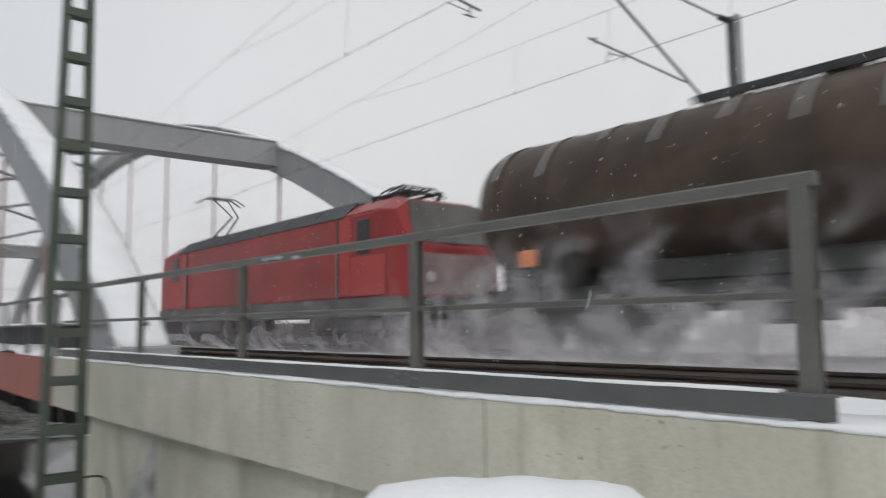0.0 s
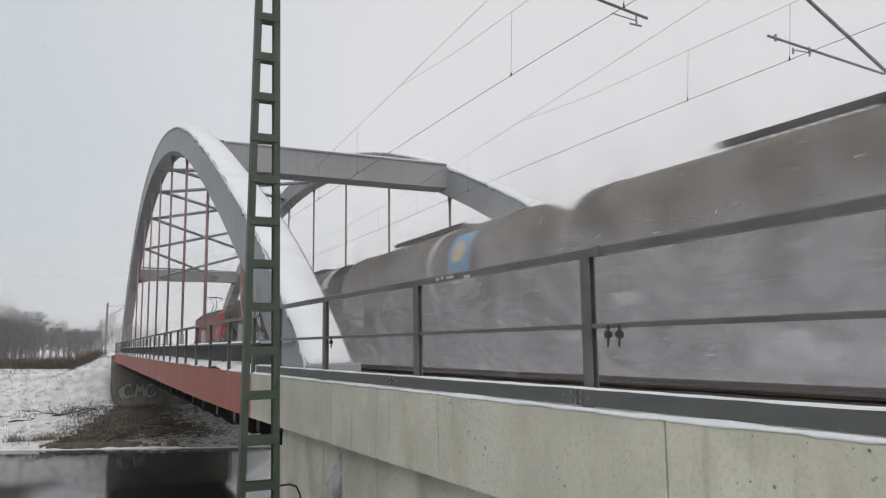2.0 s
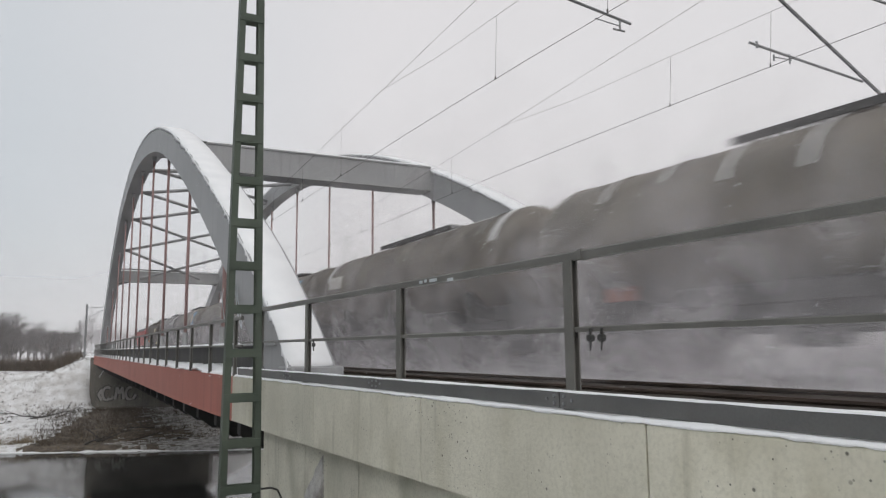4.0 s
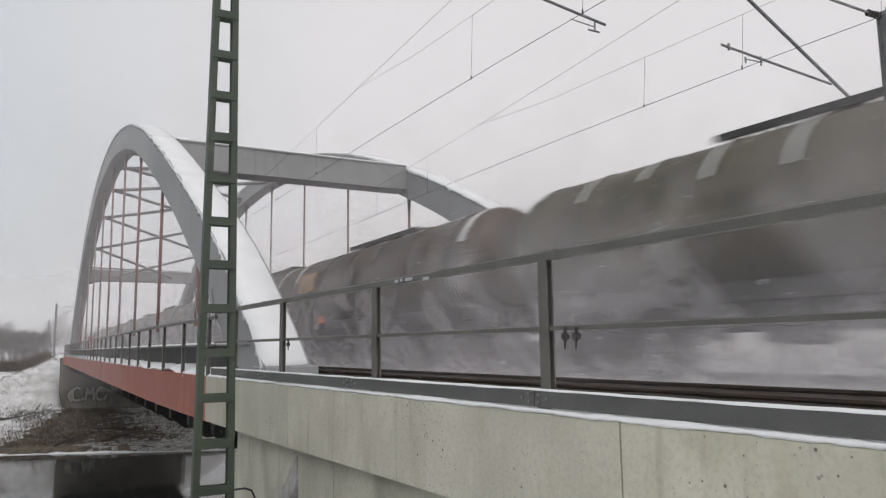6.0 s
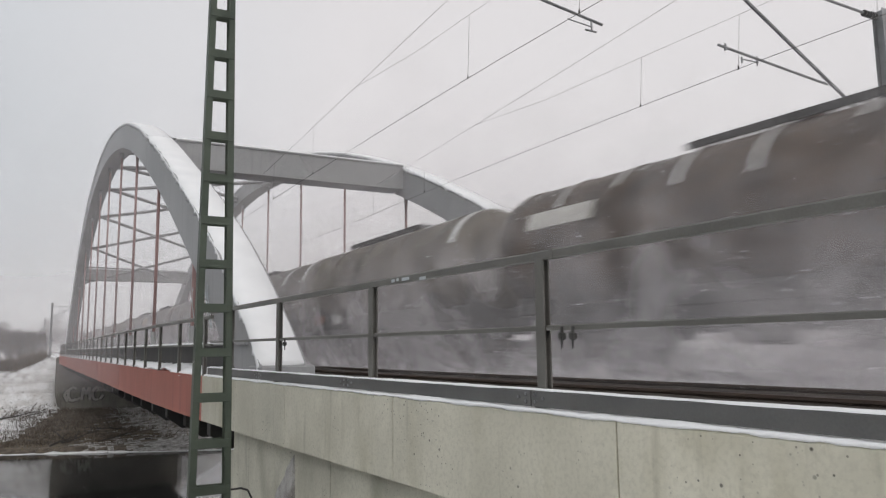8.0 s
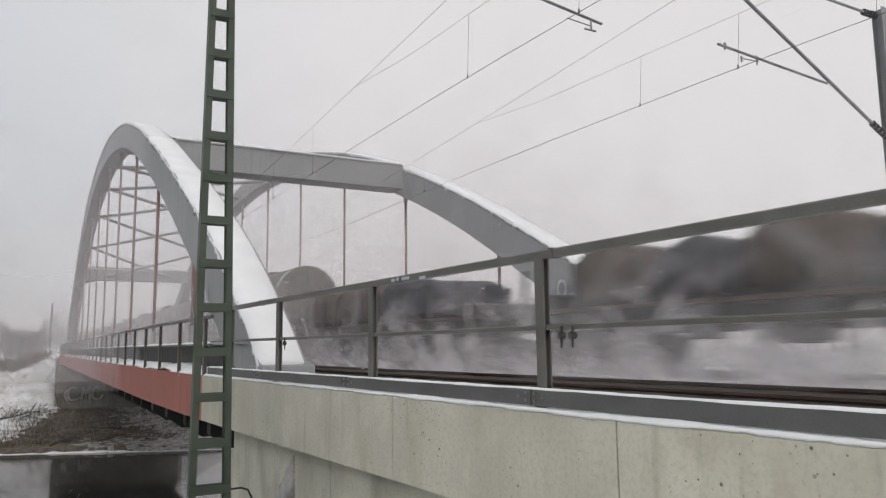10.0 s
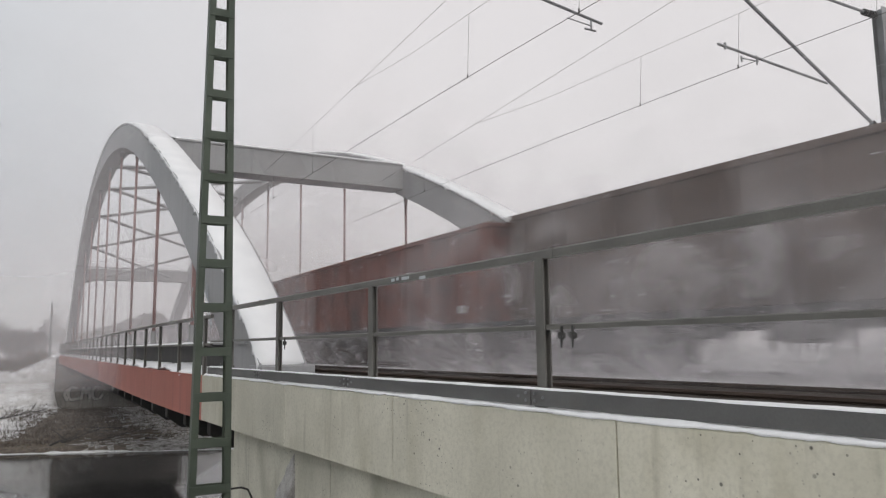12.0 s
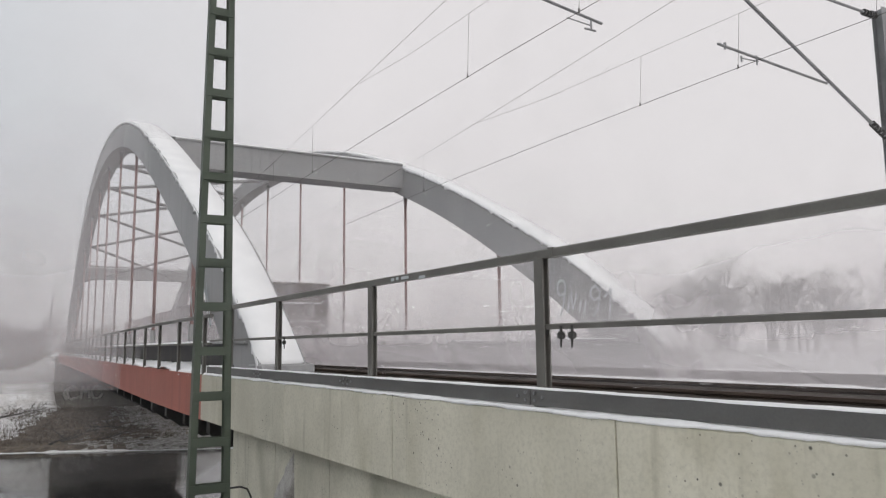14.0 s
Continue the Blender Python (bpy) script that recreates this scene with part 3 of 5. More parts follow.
def scrawl(bm, strokes, w, place):
    for pts in strokes:
        for a, b in zip(pts, pts[1:]):
            a, b = Vector((a[0], 0, a[1])), Vector((b[0], 0, b[1]))
            d = (b - a)
            n = Vector((-d.z, 0, d.x)).normalized() * w
            vs = [bm.verts.new(place @ p) for p in (a - n, b - n, b + n, a + n)]
            bm.faces.new(vs)


def loops(cx, n, h, seed):
    rng = random.Random(seed)
    out = []
    for i in range(n):
        x0 = cx + i * h * 0.75
        ph = rng.uniform(0, 6)
        out.append([(x0 + h * (0.12 * k / 12 + 0.3 * math.sin(ph + k * 0.55)), h * (0.5 + 0.5 * math.cos(ph * 0.3 + k * 0.42))) for k in range(13)])
    return out


def bow(cx, cz, rx, rz, a0, a1):
    return [(cx + rx * math.cos(radians(a0 + (a1 - a0) * k / 12)), cz + rz * math.sin(radians(a0 + (a1 - a0) * k / 12))) for k in range(13)]


TAG = [bow(0.65, 1.0, 0.5, 0.75, 50, 310), bow(1.0, 0.55, 0.3, 0.2, 200, 380), [(1.55, 0.3), (1.7, 1.7), (2.0, 0.9), (2.3, 1.7), (2.45, 0.3)], bow(3.1, 0.95, 0.42, 0.7, 60, 300), [(0.1, 0.2), (-0.25, 0.9), (0.1, 1.5)], [(3.5, 0.3), (3.8, 0.8)]]
for name, mat, w, y in (("mark_outline", DARK, 0.25, 96.99), ("sprayed_mark", PALEMARK, 0.15, 96.983)):
    bm = bmesh.new()
    scrawl(bm, TAG, w, pose(3.95, y, -5.95))
    part(name, bm, mat, far_ab)

bm = bmesh.new()
sweep(bm, [(2.895, -0.54), (3.4, -0.54), (3.4, -0.505), (3.1, -0.505), (2.935, -0.51), (2.9, -0.518)], steps(-9.3, 15.6, 0.035), 0.017, 4)
tagged(part("snow_on_wall", bm, SNOW, smooth=True), "thin snow lying on the wall's edge", "snow", kind="stuff")
bm = bmesh.new()
sweep(bm, [(3.36, -0.9), (17.0, -0.9), (17.0, -0.74), (13.4, -0.74), (12.9, -0.70), (10.3, -0.70), (9.6, -0.76), (8.9, -0.70), (6.3, -0.70), (5.8, -0.74), (3.36, -0.68)], steps(-380, -12, 8) + steps(-10, 15.6, 0.4), 0.03, 8)
tagged(part("snow_on_formation", bm, SNOW), "snow-covered ballast formation of two tracks", "track bed", kind="structure")
bm = bmesh.new()
sweep(bm, [(2.6, -1.0), (17.0, -1.0), (17.0, -0.72), (12.9, -0.70), (10.3, -0.70), (9.6, -0.76), (8.9, -0.70), (6.3, -0.70), (2.6, -0.74)], steps(98.5, 420, 6), 0.03, 9)
tagged(part("snow_on_embankment", bm, SNOW), "snow-covered track bed past the bridge", "track bed", kind="structure")


for lo, hi in ((-60, 15.7), (15.75, 98.4)):
    for c in (NEAR_U, FAR_U):
        bm = bmesh.new()
        sweep(bm, [(c - 1.15, -0.72), (c + 1.15, -0.72), (c + 1.05, -0.672), (c + 0.4, -0.668), (c - 0.4, -0.668), (c - 1.05, -0.672)], steps(lo, hi, 0.4), 0.02, 31)
        tagged(part("ballast", bm, BALLAST), "dark wet ballast between the rails", "ballast", kind="structure")

# ---- tracks ----
RAILPROF = [(-0.07, -0.16), (0.07, -0.16), (0.07, -0.145), (0.012, -0.12), (0.012, -0.05), (0.036, -0.04), (0.036, -0.004), (0.03, 0), (-0.03, 0), (-0.036, -0.004), (-0.036, -0.04), (-0.012, -0.05), (-0.012, -0.12), (-0.07, -0.145)]
for centre in (NEAR_U, FAR_U):
    for s in (-0.7525, 0.7525):
        bm = bmesh.new()
        sweep(bm, [(centre + s + u, RAIL_Z + z) for u, z in RAILPROF], steps(-380, -20, 10) + steps(-18, 30, 1.0) + steps(34, 420, 6))
        tagged(part("rail", bm, RAILSTEEL), "rust-brown steel running rail", "rail", "running rails", "structure")
bm = bmesh.new()
box(bm, -1.3, 1.3, -0.13, 0.13, -0.2, 0.02, 0.02)
sleeper = tagged(part("sleeper", bm, SLEEPER), "snow-dusted grey concrete railway sleeper", "sleeper", "sleepers")
sleeper.matrix_basis = on_line(NEAR_U, -12, RAIL_Z - 0.17)
for centre in (NEAR_U, FAR_U):
    for i in range(1 if centre == NEAR_U else 0, 110):
        copy_thing(sleeper, on_line(centre, -12 + 0.63 * i, RAIL_Z - 0.17))

# ---- bridge ----
Y0, Y1 = 15.75, 97.3
fascia = tagged(new("bridge_fascia"), "red painted steel edge girder of the bridge", "girder", kind="structure")
for side, (u0, u1) in enumerate(((3.0, 3.06), (15.9, 15.96))):
    bm = bmesh.new()
    sweep(bm, rect(u0, u1, -1.42, -0.58), steps(Y0, Y1, 2.0))
    part("web", bm, RED, fascia)
    for z0, z1, w in ((-1.46, -1.42, 0.3), (-0.58, -0.555, 0.3)):
        bm = bmesh.new()
        sweep(bm, rect(u0 - 0.012 if side == 0 else u1 + 0.012 - w, u0 - 0.012 + w if side == 0 else u1 + 0.012, z0, z1), steps(Y0, Y1, 2.0))
        part("flange", bm, RED, fascia)
deck = tagged(new("bridge_deck"), "steel bridge deck with cross girders", "deck", kind="structure")
bm = bmesh.new()
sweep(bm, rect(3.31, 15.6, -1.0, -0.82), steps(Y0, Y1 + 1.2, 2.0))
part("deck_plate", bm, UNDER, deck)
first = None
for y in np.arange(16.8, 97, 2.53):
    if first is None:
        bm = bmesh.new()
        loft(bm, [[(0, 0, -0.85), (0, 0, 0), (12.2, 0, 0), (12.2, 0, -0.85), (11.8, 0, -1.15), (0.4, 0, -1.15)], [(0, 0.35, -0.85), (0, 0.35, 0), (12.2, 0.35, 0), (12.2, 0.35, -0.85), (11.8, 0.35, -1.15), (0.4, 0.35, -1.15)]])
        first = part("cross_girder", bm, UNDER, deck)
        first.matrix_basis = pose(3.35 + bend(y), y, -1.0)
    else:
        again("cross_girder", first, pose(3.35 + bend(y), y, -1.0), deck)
bm = bmesh.new()
sweep(bm, [(4.75, -0.82), (13.9, -0.82), (13.9, -0.74), (12.9, -0.70), (10.3, -0.70), (9.6, -0.76), (8.9, -0.70), (6.3, -0.70), (4.75, -0.72)], steps(Y0, Y1 + 1.2, 0.8), 0.03, 12)
tagged(part("snow_on_deck", bm, SNOW), "snow lying over the bridge's ballast", "snow", kind="stuff")
bm = bmesh.new()
sweep(bm, [(3.03, -0.553), (3.58, -0.553), (3.58, -0.42), (3.4, -0.4), (3.22, -0.45), (3.06, -0.51)], steps(Y0 - 0.1, Y1, 0.22), 0.09, 15)
tagged(part("snow_on_walkway", bm, SNOW, smooth=True), "lumpy snow on the bridge walkway", "snow", kind="stuff")
bm = bmesh.new()
sweep(bm, [(15.2, -0.553), (15.95, -0.553), (15.93, -0.48), (15.5, -0.40), (15.2, -0.42)], steps(Y0 - 0.1, Y1, 0.4), 0.06, 16)
tagged(part("snow_on_walkway", bm, SNOW, smooth=True), "lumpy snow on the bridge walkway", "snow", kind="stuff")

APEX, K, MID, DEPTH = 13.0, 0.0072, 56.0, 1.22


def arch_top(y, u=9.0):
    f = max(0.0, 19.0 - y, y - 93.0)  # the feet come down more steeply
    side = 0.028 if u < 6 else 0.024
    mid = smooth(24, 40, min(y, 2 * MID - y))
    return APEX + (0.35 * mid - 0.1 if u < 6 else 0.0) - K * (y - MID) ** 2 - side * f * f


def arch_at(y, u=9.0):
    s = -2 * K * (y - MID)
    n = math.hypot(1, s)
    return arch_top(y, u), (s / n, -1 / n)  # height, and the inward normal as (along, up)


def build_arch(u0, u1, name):
    t = tagged(new(name), "grey painted steel bridge arch with snow on top", "bridge arch", "bridge arches", "structure")
    ys = steps(14.15, 97.85, 0.8)
    rings, cover = [], []
    for y in ys:
        z, (ny, nz) = arch_at(y, u0)
        d = DEPTH * (1.0 + 0.25 * (1 - smooth(13, 26, y)) + 0.25 * smooth(86, 99, y))
        b = bend(y)
        rings.append([(u0 + b, y, z), (u1 + b, y, z), (u1 + b, y + ny * d, z + nz * d), (u0 + b, y + ny * d, z + nz * d)])
    bm = bmesh.new()
    loft(bm, rings)
    part("rib", bm, ARCH, t)
    # lips along both top edges
    for a in (u0 - 0.02, u1 - 0.03):
        bm = bmesh.new()
        loft(bm, [[(a + bend(y), y, arch_top(y, u0) - 0.03), (a + 0.05 + bend(y), y, arch_top(y, u0) - 0.03), (a + 0.05 + bend(y), y, arch_top(y, u0) + 0.03), (a + bend(y), y, arch_top(y, u0) + 0.03)] for y in ys])
        part("edge_strip", bm, ARCH, t)
    rows = []
    for i, y in enumerate(steps(14.2, 97.8, 0.09)):
        z, b = arch_top(y, u0), bend(y)
        e = 0.13 * noise.noise((y * 1.6, 2.0, u0)) + 0.15 * noise.noise((y * 7.3, 1, u0))
        h = 0.05 + 0.03 * noise.noise((y * 1.3, 5, u0))
        rows.append([(u0 - 0.025 + b - abs(e) * 0.3, y, z - 0.02 - abs(e)), (u1 + b, y, z - 0.01), (u1 - 0.03 + b, y, z + h), (u0 + 0.25 + b, y, z + h + 0.02), (u0 - 0.03 + b, y, z + h * 0.5)])
    bm = bmesh.new()
    loft(bm, rows)
    part("snow_cover", bm, SNOW, t, "white snow lying on the arch", True)
    # foot block
    bm = bmesh.new()
    for y in (13.98, 97.0):
        box(bm, u0 - 0.05 + bend(y), u1 + 0.12 + bend(y), y, y + 0.9, -0.75, -0.33, 0.03)
    part("foot_plate", bm, ARCH, t)
    return t


near_arch = build_arch(3.6, 4.5, "arch_near")
far_arch = build_arch(14.2, 15.1, "arch_far")
TIE_TOP = 0.12
for u0, u1 in ((3.62, 4.48), (14.22, 15.08)):
    t = tagged(new("tie_girder"), "grey tie girder along the deck, snow on top, near web shaded", "girder", "tie girders", "structure")
    bm = bmesh.new()
    sweep(bm, rect(u0, u1, -1.25, TIE_TOP - 0.04), steps(15.0, 97.3, 2.0))
    # only the near web gets the painted shade, the far one stays bridge grey
    part("web", bm, TIE_SHADED if u0 < 9 else ARCH, t)
    bm = bmesh.new()
    sweep(bm, rect(u0 - 0.08, u1 + 0.08, TIE_TOP - 0.04, TIE_TOP), steps(15.0, 97.3, 2.0))
    part("top_flange", bm, ARCH, t)
    bm = bmesh.new()
    sweep(bm, snow_profile(u0 - 0.06, u1 + 0.06, TIE_TOP, 0.05), steps(16.0, 97.2, 0.4), 0.02, int(u0))
    part("snow_cover", bm, SNOW, t, "snow strip")

HANG = [22.4 + 7.6 * k for k in range(10)]
for u in (4.05, 14.65):
    for y in HANG:
        t = tagged(new("hanger"), "slim reddish-grey steel hanger of the arch", "hanger", "bridge hangers")
        z, (ny, nz) = arch_at(y, u)
        top = z - DEPTH * 1.05 - 0.25
        bm = bmesh.new()
        tube(bm, (0, 0, TIE_TOP), (0, 0, top), 0.06, 10)
        part("rod", bm, HANGER, t, smooth=True)
        bm = bmesh.new()
        loft(bm, [[(-0.14, -0.02, top + 0.5), (0.14, -0.02, top + 0.5), (0.06, -0.02, top - 0.35), (-0.06, -0.02, top - 0.35)], [(-0.14, 0.02, top + 0.5), (0.14, 0.02, top + 0.5), (0.06, 0.02, top - 0.35), (-0.06, 0.02, top - 0.35)]])
        part("gusset", bm, ARCH, t)
        bm = bmesh.new()
        tube(bm, (0, 0, TIE_TOP), (0, 0, TIE_TOP + 0.55), 0.1, 10)
        part("sleeve", bm, ARCH, t)
        t.matrix_basis = pose(u + bend(y), y, 0)


def strut(y, z0, z1):
    t = tagged(new("portal_strut"), "grey box strut between the arches with snow on top", "strut", "portal struts", "structure")
    bm = bmesh.new()
    box(bm, 4.5, 14.2, y - 0.55, y + 0.55, z0, z1)
    part("box", bm, ARCH, t)
    bm = bmesh.new()
    box(bm, 4.5, 14.2, y - 0.6, y + 0.6, z1, z1 + 0.05)
    part("top_plate", bm, ARCH, t)
    bm = bmesh.new()
    box(bm, 4.52, 14.18, y - 0.58, y + 0.5, z1 + 0.05, z1 + 0.11, 0.03)
    part("snow_cover", bm, SNOW, t, "thin snow cover")
    bm = bmesh.new()
    loft(bm, [[(x, y + 0.75, z), (x, y + 1.1, z), (x, y + 1.1, z + 0.1), (x, y + 0.75, z + 0.1)] for x, z in ((3.7, z1 + 0.36), (14.4, z1 + 0.18))])
    part("cable_duct", bm, UNDER, t)
    for x in (4.6, 9.3, 14.0):
        bm = bmesh.new()
        box(bm, x - 0.04, x + 0.04, y + 0.5, y + 1.0, z1 - 0.1, z1 + 0.25)
        part("duct_bracket", bm, UNDER, t)


strut(29.9, 6.95, 7.98)
strut(82.1, 6.95, 7.98)
nodes = HANG[1:9]
for a, b in zip(nodes, nodes[1:]):
    for ya, yb in ((a, b), (b, a)):
        if (ya, yb) == (a, b):
            p, q = (4.4, ya, arch_top(ya) - 0.75), (14.3, yb, arch_top(yb) - 0.75)
        else:
            p, q = (4.4, ya, arch_top(ya) - 0.9), (14.3, yb, arch_top(yb) - 0.9)
        bm = bmesh.new()
        tube(bm, p, q, 0.13, 8)
        tagged(part("wind_brace", bm, ARCH), "grey diagonal wind bracing tube between the arches", "brace", "wind bracing", "structure")
bm = bmesh.new()
scrawl(bm, loops(0, 3, 1.1, 8), 0.035, pose(3.585 + bend(18.2), 18.2, 0.5, 0, 0, 90 + bend_turn(18)))
part("sprayed_mark", bm, PALEPAINT, near_arch, "pale sprayed scrawl")
bm = bmesh.new()
SWIRL = [bow(0.28, 0.85, 0.2, 0.24, -20, 330), [(0.48, 0.95), (0.42, 0.4), (0.3, 0.0)], [(0.6, 0.1), (0.75, 0.75), (0.85, 0.2), (1.0, 0.7)], [(1.15, 0.15), (1.2, 0.5)], [(1.35, 0.1), (1.42, 0.5)], bow(1.8, 0.75, 0.2, 0.2, -20, 330), [(2.0, 0.8), (1.98, 0.35), (1.75, 0.05)], [(2.2, 0.65), (2.45, 0.9), (2.45, 0.1)]]
scrawl(bm, SWIRL, 0.04, pose(14.13 + bend(18), 18.65, 0.88, 0, 0, -90 + bend_turn(17)) @ pose(0, 0, 0, 0, 6))
part("sprayed_mark", bm, PALEPAINT, far_arch, "large pale sprayed scrawl")


# ---- railings ----
def railing(name, label, y_posts, u, z_foot, z_top, z_mid, y0, y1, side=1):
    t = tagged(new(name), label, "railing", kind="structure")
    bm = bmesh.new()
    box(bm, -0.055, 0.055, -0.035, -0.022, z_foot, z_top - 0.05)
    box(bm, -0.055, 0.055, 0.022, 0.035, z_foot, z_top - 0.05)
    box(bm, -0.008, 0.008, -0.022, 0.022, z_foot, z_top - 0.05)
    box(bm, -0.07, 0.07, -0.06, 0.06, z_foot - 0.012, z_foot, 0.004)
    post = part("post", bm, RAILING, t)
    for i, y in enumerate(y_posts):
        m = on_line(u, y) @ pose(0, 0, 0, 0, 0, 90)
        if i == 0:
            post.matrix_basis = m
        else:
            again("post", post, m, t)
    ys = steps(y0, y1, 1.2)
    bm = bmesh.new()
    sweep(bm, [(u - 0.035, z_top - 0.075), (u + 0.035, z_top - 0.075), (u + 0.035, z_top - 0.012), (u + 0.022, z_top), (u - 0.022, z_top), (u - 0.035, z_top - 0.012)], ys)
    part("top_rail", bm, RAILING, t)
    bm = bmesh.new()
    sweep(bm, [(u - 0.022, z_mid - 0.022), (u + 0.022, z_mid - 0.022), (u + 0.022, z_mid + 0.014), (u + 0.014, z_mid + 0.022), (u - 0.014, z_mid + 0.022), (u - 0.022, z_mid + 0.014)], ys)
    part("knee_rail", bm, RAILING, t)
    return t


approach = railing("railing_approach", "weathered grey steel railing on the approach wall", [1.86, 5.05, 8.2, 11.45, 14.1], 3.03, -0.5, 0.78, 0.137, 1.78, 15.6)
bridge_posts = [16.2, 18.8] + [21.5 + 2.68 * k for k in range(29)]
railing("railing_bridge", "grey steel railing along the bridge walkway", bridge_posts, 3.05, -0.55, 0.69, 0.08, 15.64, 97.0)
railing("railing_bridge_far", "grey steel railing on the bridge's other side", [16.2 + 2.68 * k for k in range(31)], 15.85, -0.55, 0.69, 0.08, 15.64, 97.0)
for a, b in ((1.72, 5.12), (5.135, 8.75), (8.765, 12.2), (12.215, 15.5)):
    bm = bmesh.new()
    sweep(bm, [(2.945, -0.5), (2.975, -0.5), (2.975, -0.385), (3.02, -0.385), (3.02, -0.37), (2.955, -0.37), (2.945, -0.38)], steps(a, b, 0.8))
    part("base_beam", bm, BEAM, approach)
bm = bmesh.new()
sweep(bm, snow_profile(2.945, 3.03, -0.37, 0.014), steps(2.0, 15.4, 0.15), 0.008, 21)
part("snow_cover", bm, SNOW, approach, "thin snow line on the base beam")
for y0, ln, z0 in ((7.25, 0.16, 0.735), (7.48, 0.05, 0.74), (7.58, 0.07, 0.735), (6.9, 0.12, 0.712)):
    bm = bmesh.new()
    sweep(bm, rect(2.988, 2.994, z0 - 0.015, z0 + 0.018), [y0, y0 + ln])
    part("pale_mark", bm, PALEPAINT, approach, "small pale unreadable mark")
for y0 in (4.86, 12.3):
    bm = bmesh.new()
    sweep(bm, rect(2.99, 3.07, 0.7, 0.785), [y0, y0 + 0.05])
    part("rail_joint", bm, RAILING, approach)
bm = bmesh.new()
tube(bm, (-0.012, 0, 0), (0, 0, 0), 0.014, 6)
bolt0 = None
for yj in (5.13, 8.76, 12.2):
    for dy in (-0.16, -0.06, 0.06, 0.16):
        for dz in ((-0.03, 0.03) if abs(dy) < 0.1 else (0,)):
            m = on_line(2.945, yj + dy, -0.43 + dz)
            if bolt0 is None:
                bolt0 = part("bolt", bm, GALV, approach)
                bolt0.matrix_basis = m
            else:
                again("bolt", bolt0, m, approach)


def shackle(y, z):
    t = tagged(new("padlock_clamp"), "dark metal clamp hanging from the knee rail", "clamp", "clamps on the railing")
    bm = bmesh.new()
    tube(bm, (0, 0, 0.02), (0, 0, -0.04), 0.012, 6)
    part("hook", bm, DARK, t)
    bm = bmesh.new()
    tube(bm, (-0.02, 0, -0.055), (0.02, 0, -0.055), 0.03, 8)
    part("lock_body", bm, DARK, t)
    bm = bmesh.new()
    tube(bm, (0, 0, -0.07), (0.01, 0.02, -0.15), 0.012, 6, 0.007)
    part("tail", bm, DARK, t)
    t.matrix_basis = on_line(2.995, y, z)


for y in (4.78, 4.65, 11.1):
    shackle(y, 0.12)


# ---- overhead line ----
def lattice_mast():
    t = thing("lattice_mast", "dark green riveted catenary mast with batten plates", "mast")
    half = lambda z: 0.213 - 0.0142 * (z - 1.4)
    for s in (-1, 1):
        bm = bmesh.new()
        a, b = -6.4, 9.0
        ha, hb = half(a), half(b)
        ring = lambda z, h: [(s * h, -0.07, z), (s * (h - 0.085), -0.07, z), (s * (h - 0.085), -0.058, z), (s * (h - 0.012), -0.058, z), (s * (h - 0.012), 0.058, z), (s * (h - 0.085), 0.058, z), (s * (h - 0.085), 0.07, z), (s * h, 0.07, z)]
        loft(bm, [ring(a, ha), ring(b, hb)])
        part("channel", bm, GREEN, t)
    for k in range(-7, 13):
        z = -0.62 + 0.575 * k
        h = half(z)
        for yy in (-0.082, 0.07):
            bm = bmesh.new()
            box(bm, -h + 0.004, h - 0.004, yy, yy + 0.012, z - 0.055, z + 0.055, 0.003)
            part("batten_plate", bm, GREEN, t)
    bm = bmesh.new()
    box(bm, -0.6, 0.6, -0.5, 0.5, -7.6, -6.1, 0.05)
    part("foundation", bm, CONCRETE_OLD, t)
    bm = bmesh.new()
    pts = [(0.2, -0.05, -1.73), (0.26, -0.06, -1.785), (0.39, -0.06, -1.78), (0.48, -0.06, -1.815), (0.53, -0.06, -1.92), (0.56, -0.06, -2.2), (0.5, -0.06, -6.3)]
    for a, b in zip(pts, pts[1:]):
        tube(bm, a, b, 0.013, 6)
    part("earth_cable", bm, DARK, t, "black cable")
    # bracket over the near track
    bm = bmesh.new()
    tube(bm, (0.2, 0, 6.9), (5.7, -0.1, 7.9), 0.03, 8)
    tube(bm, (0.2, 0, 8.5), (5.9, -0.1, 7.95), 0.025, 8)
    part("bracket_tube", bm, GALV, t)
    bm = bmesh.new()
    tube(bm, (2.8, 0, 7.35), (4.2, -0.05, 6.2), 0.02, 8)
    tube(bm, (3.5, -0.05, 6.25), (6.75, -0.1, 5.77), 0.026, 8)
    tube(bm, (6.5, -0.1, 5.82), (6.5, -0.1, 5.62), 0.018, 6)
    tube(bm, (6.5, -0.1, 5.68), (5.95, -0.1, 5.72), 0.012, 6)
    tube(bm, (6.35, -0.1, 5.6), (6.6, -0.1, 5.6), 0.02, 6)
    part("steady_arm", bm, GALV, t)
    t.matrix_basis = pose(2.08, 10.0, 0)


lattice_mast()


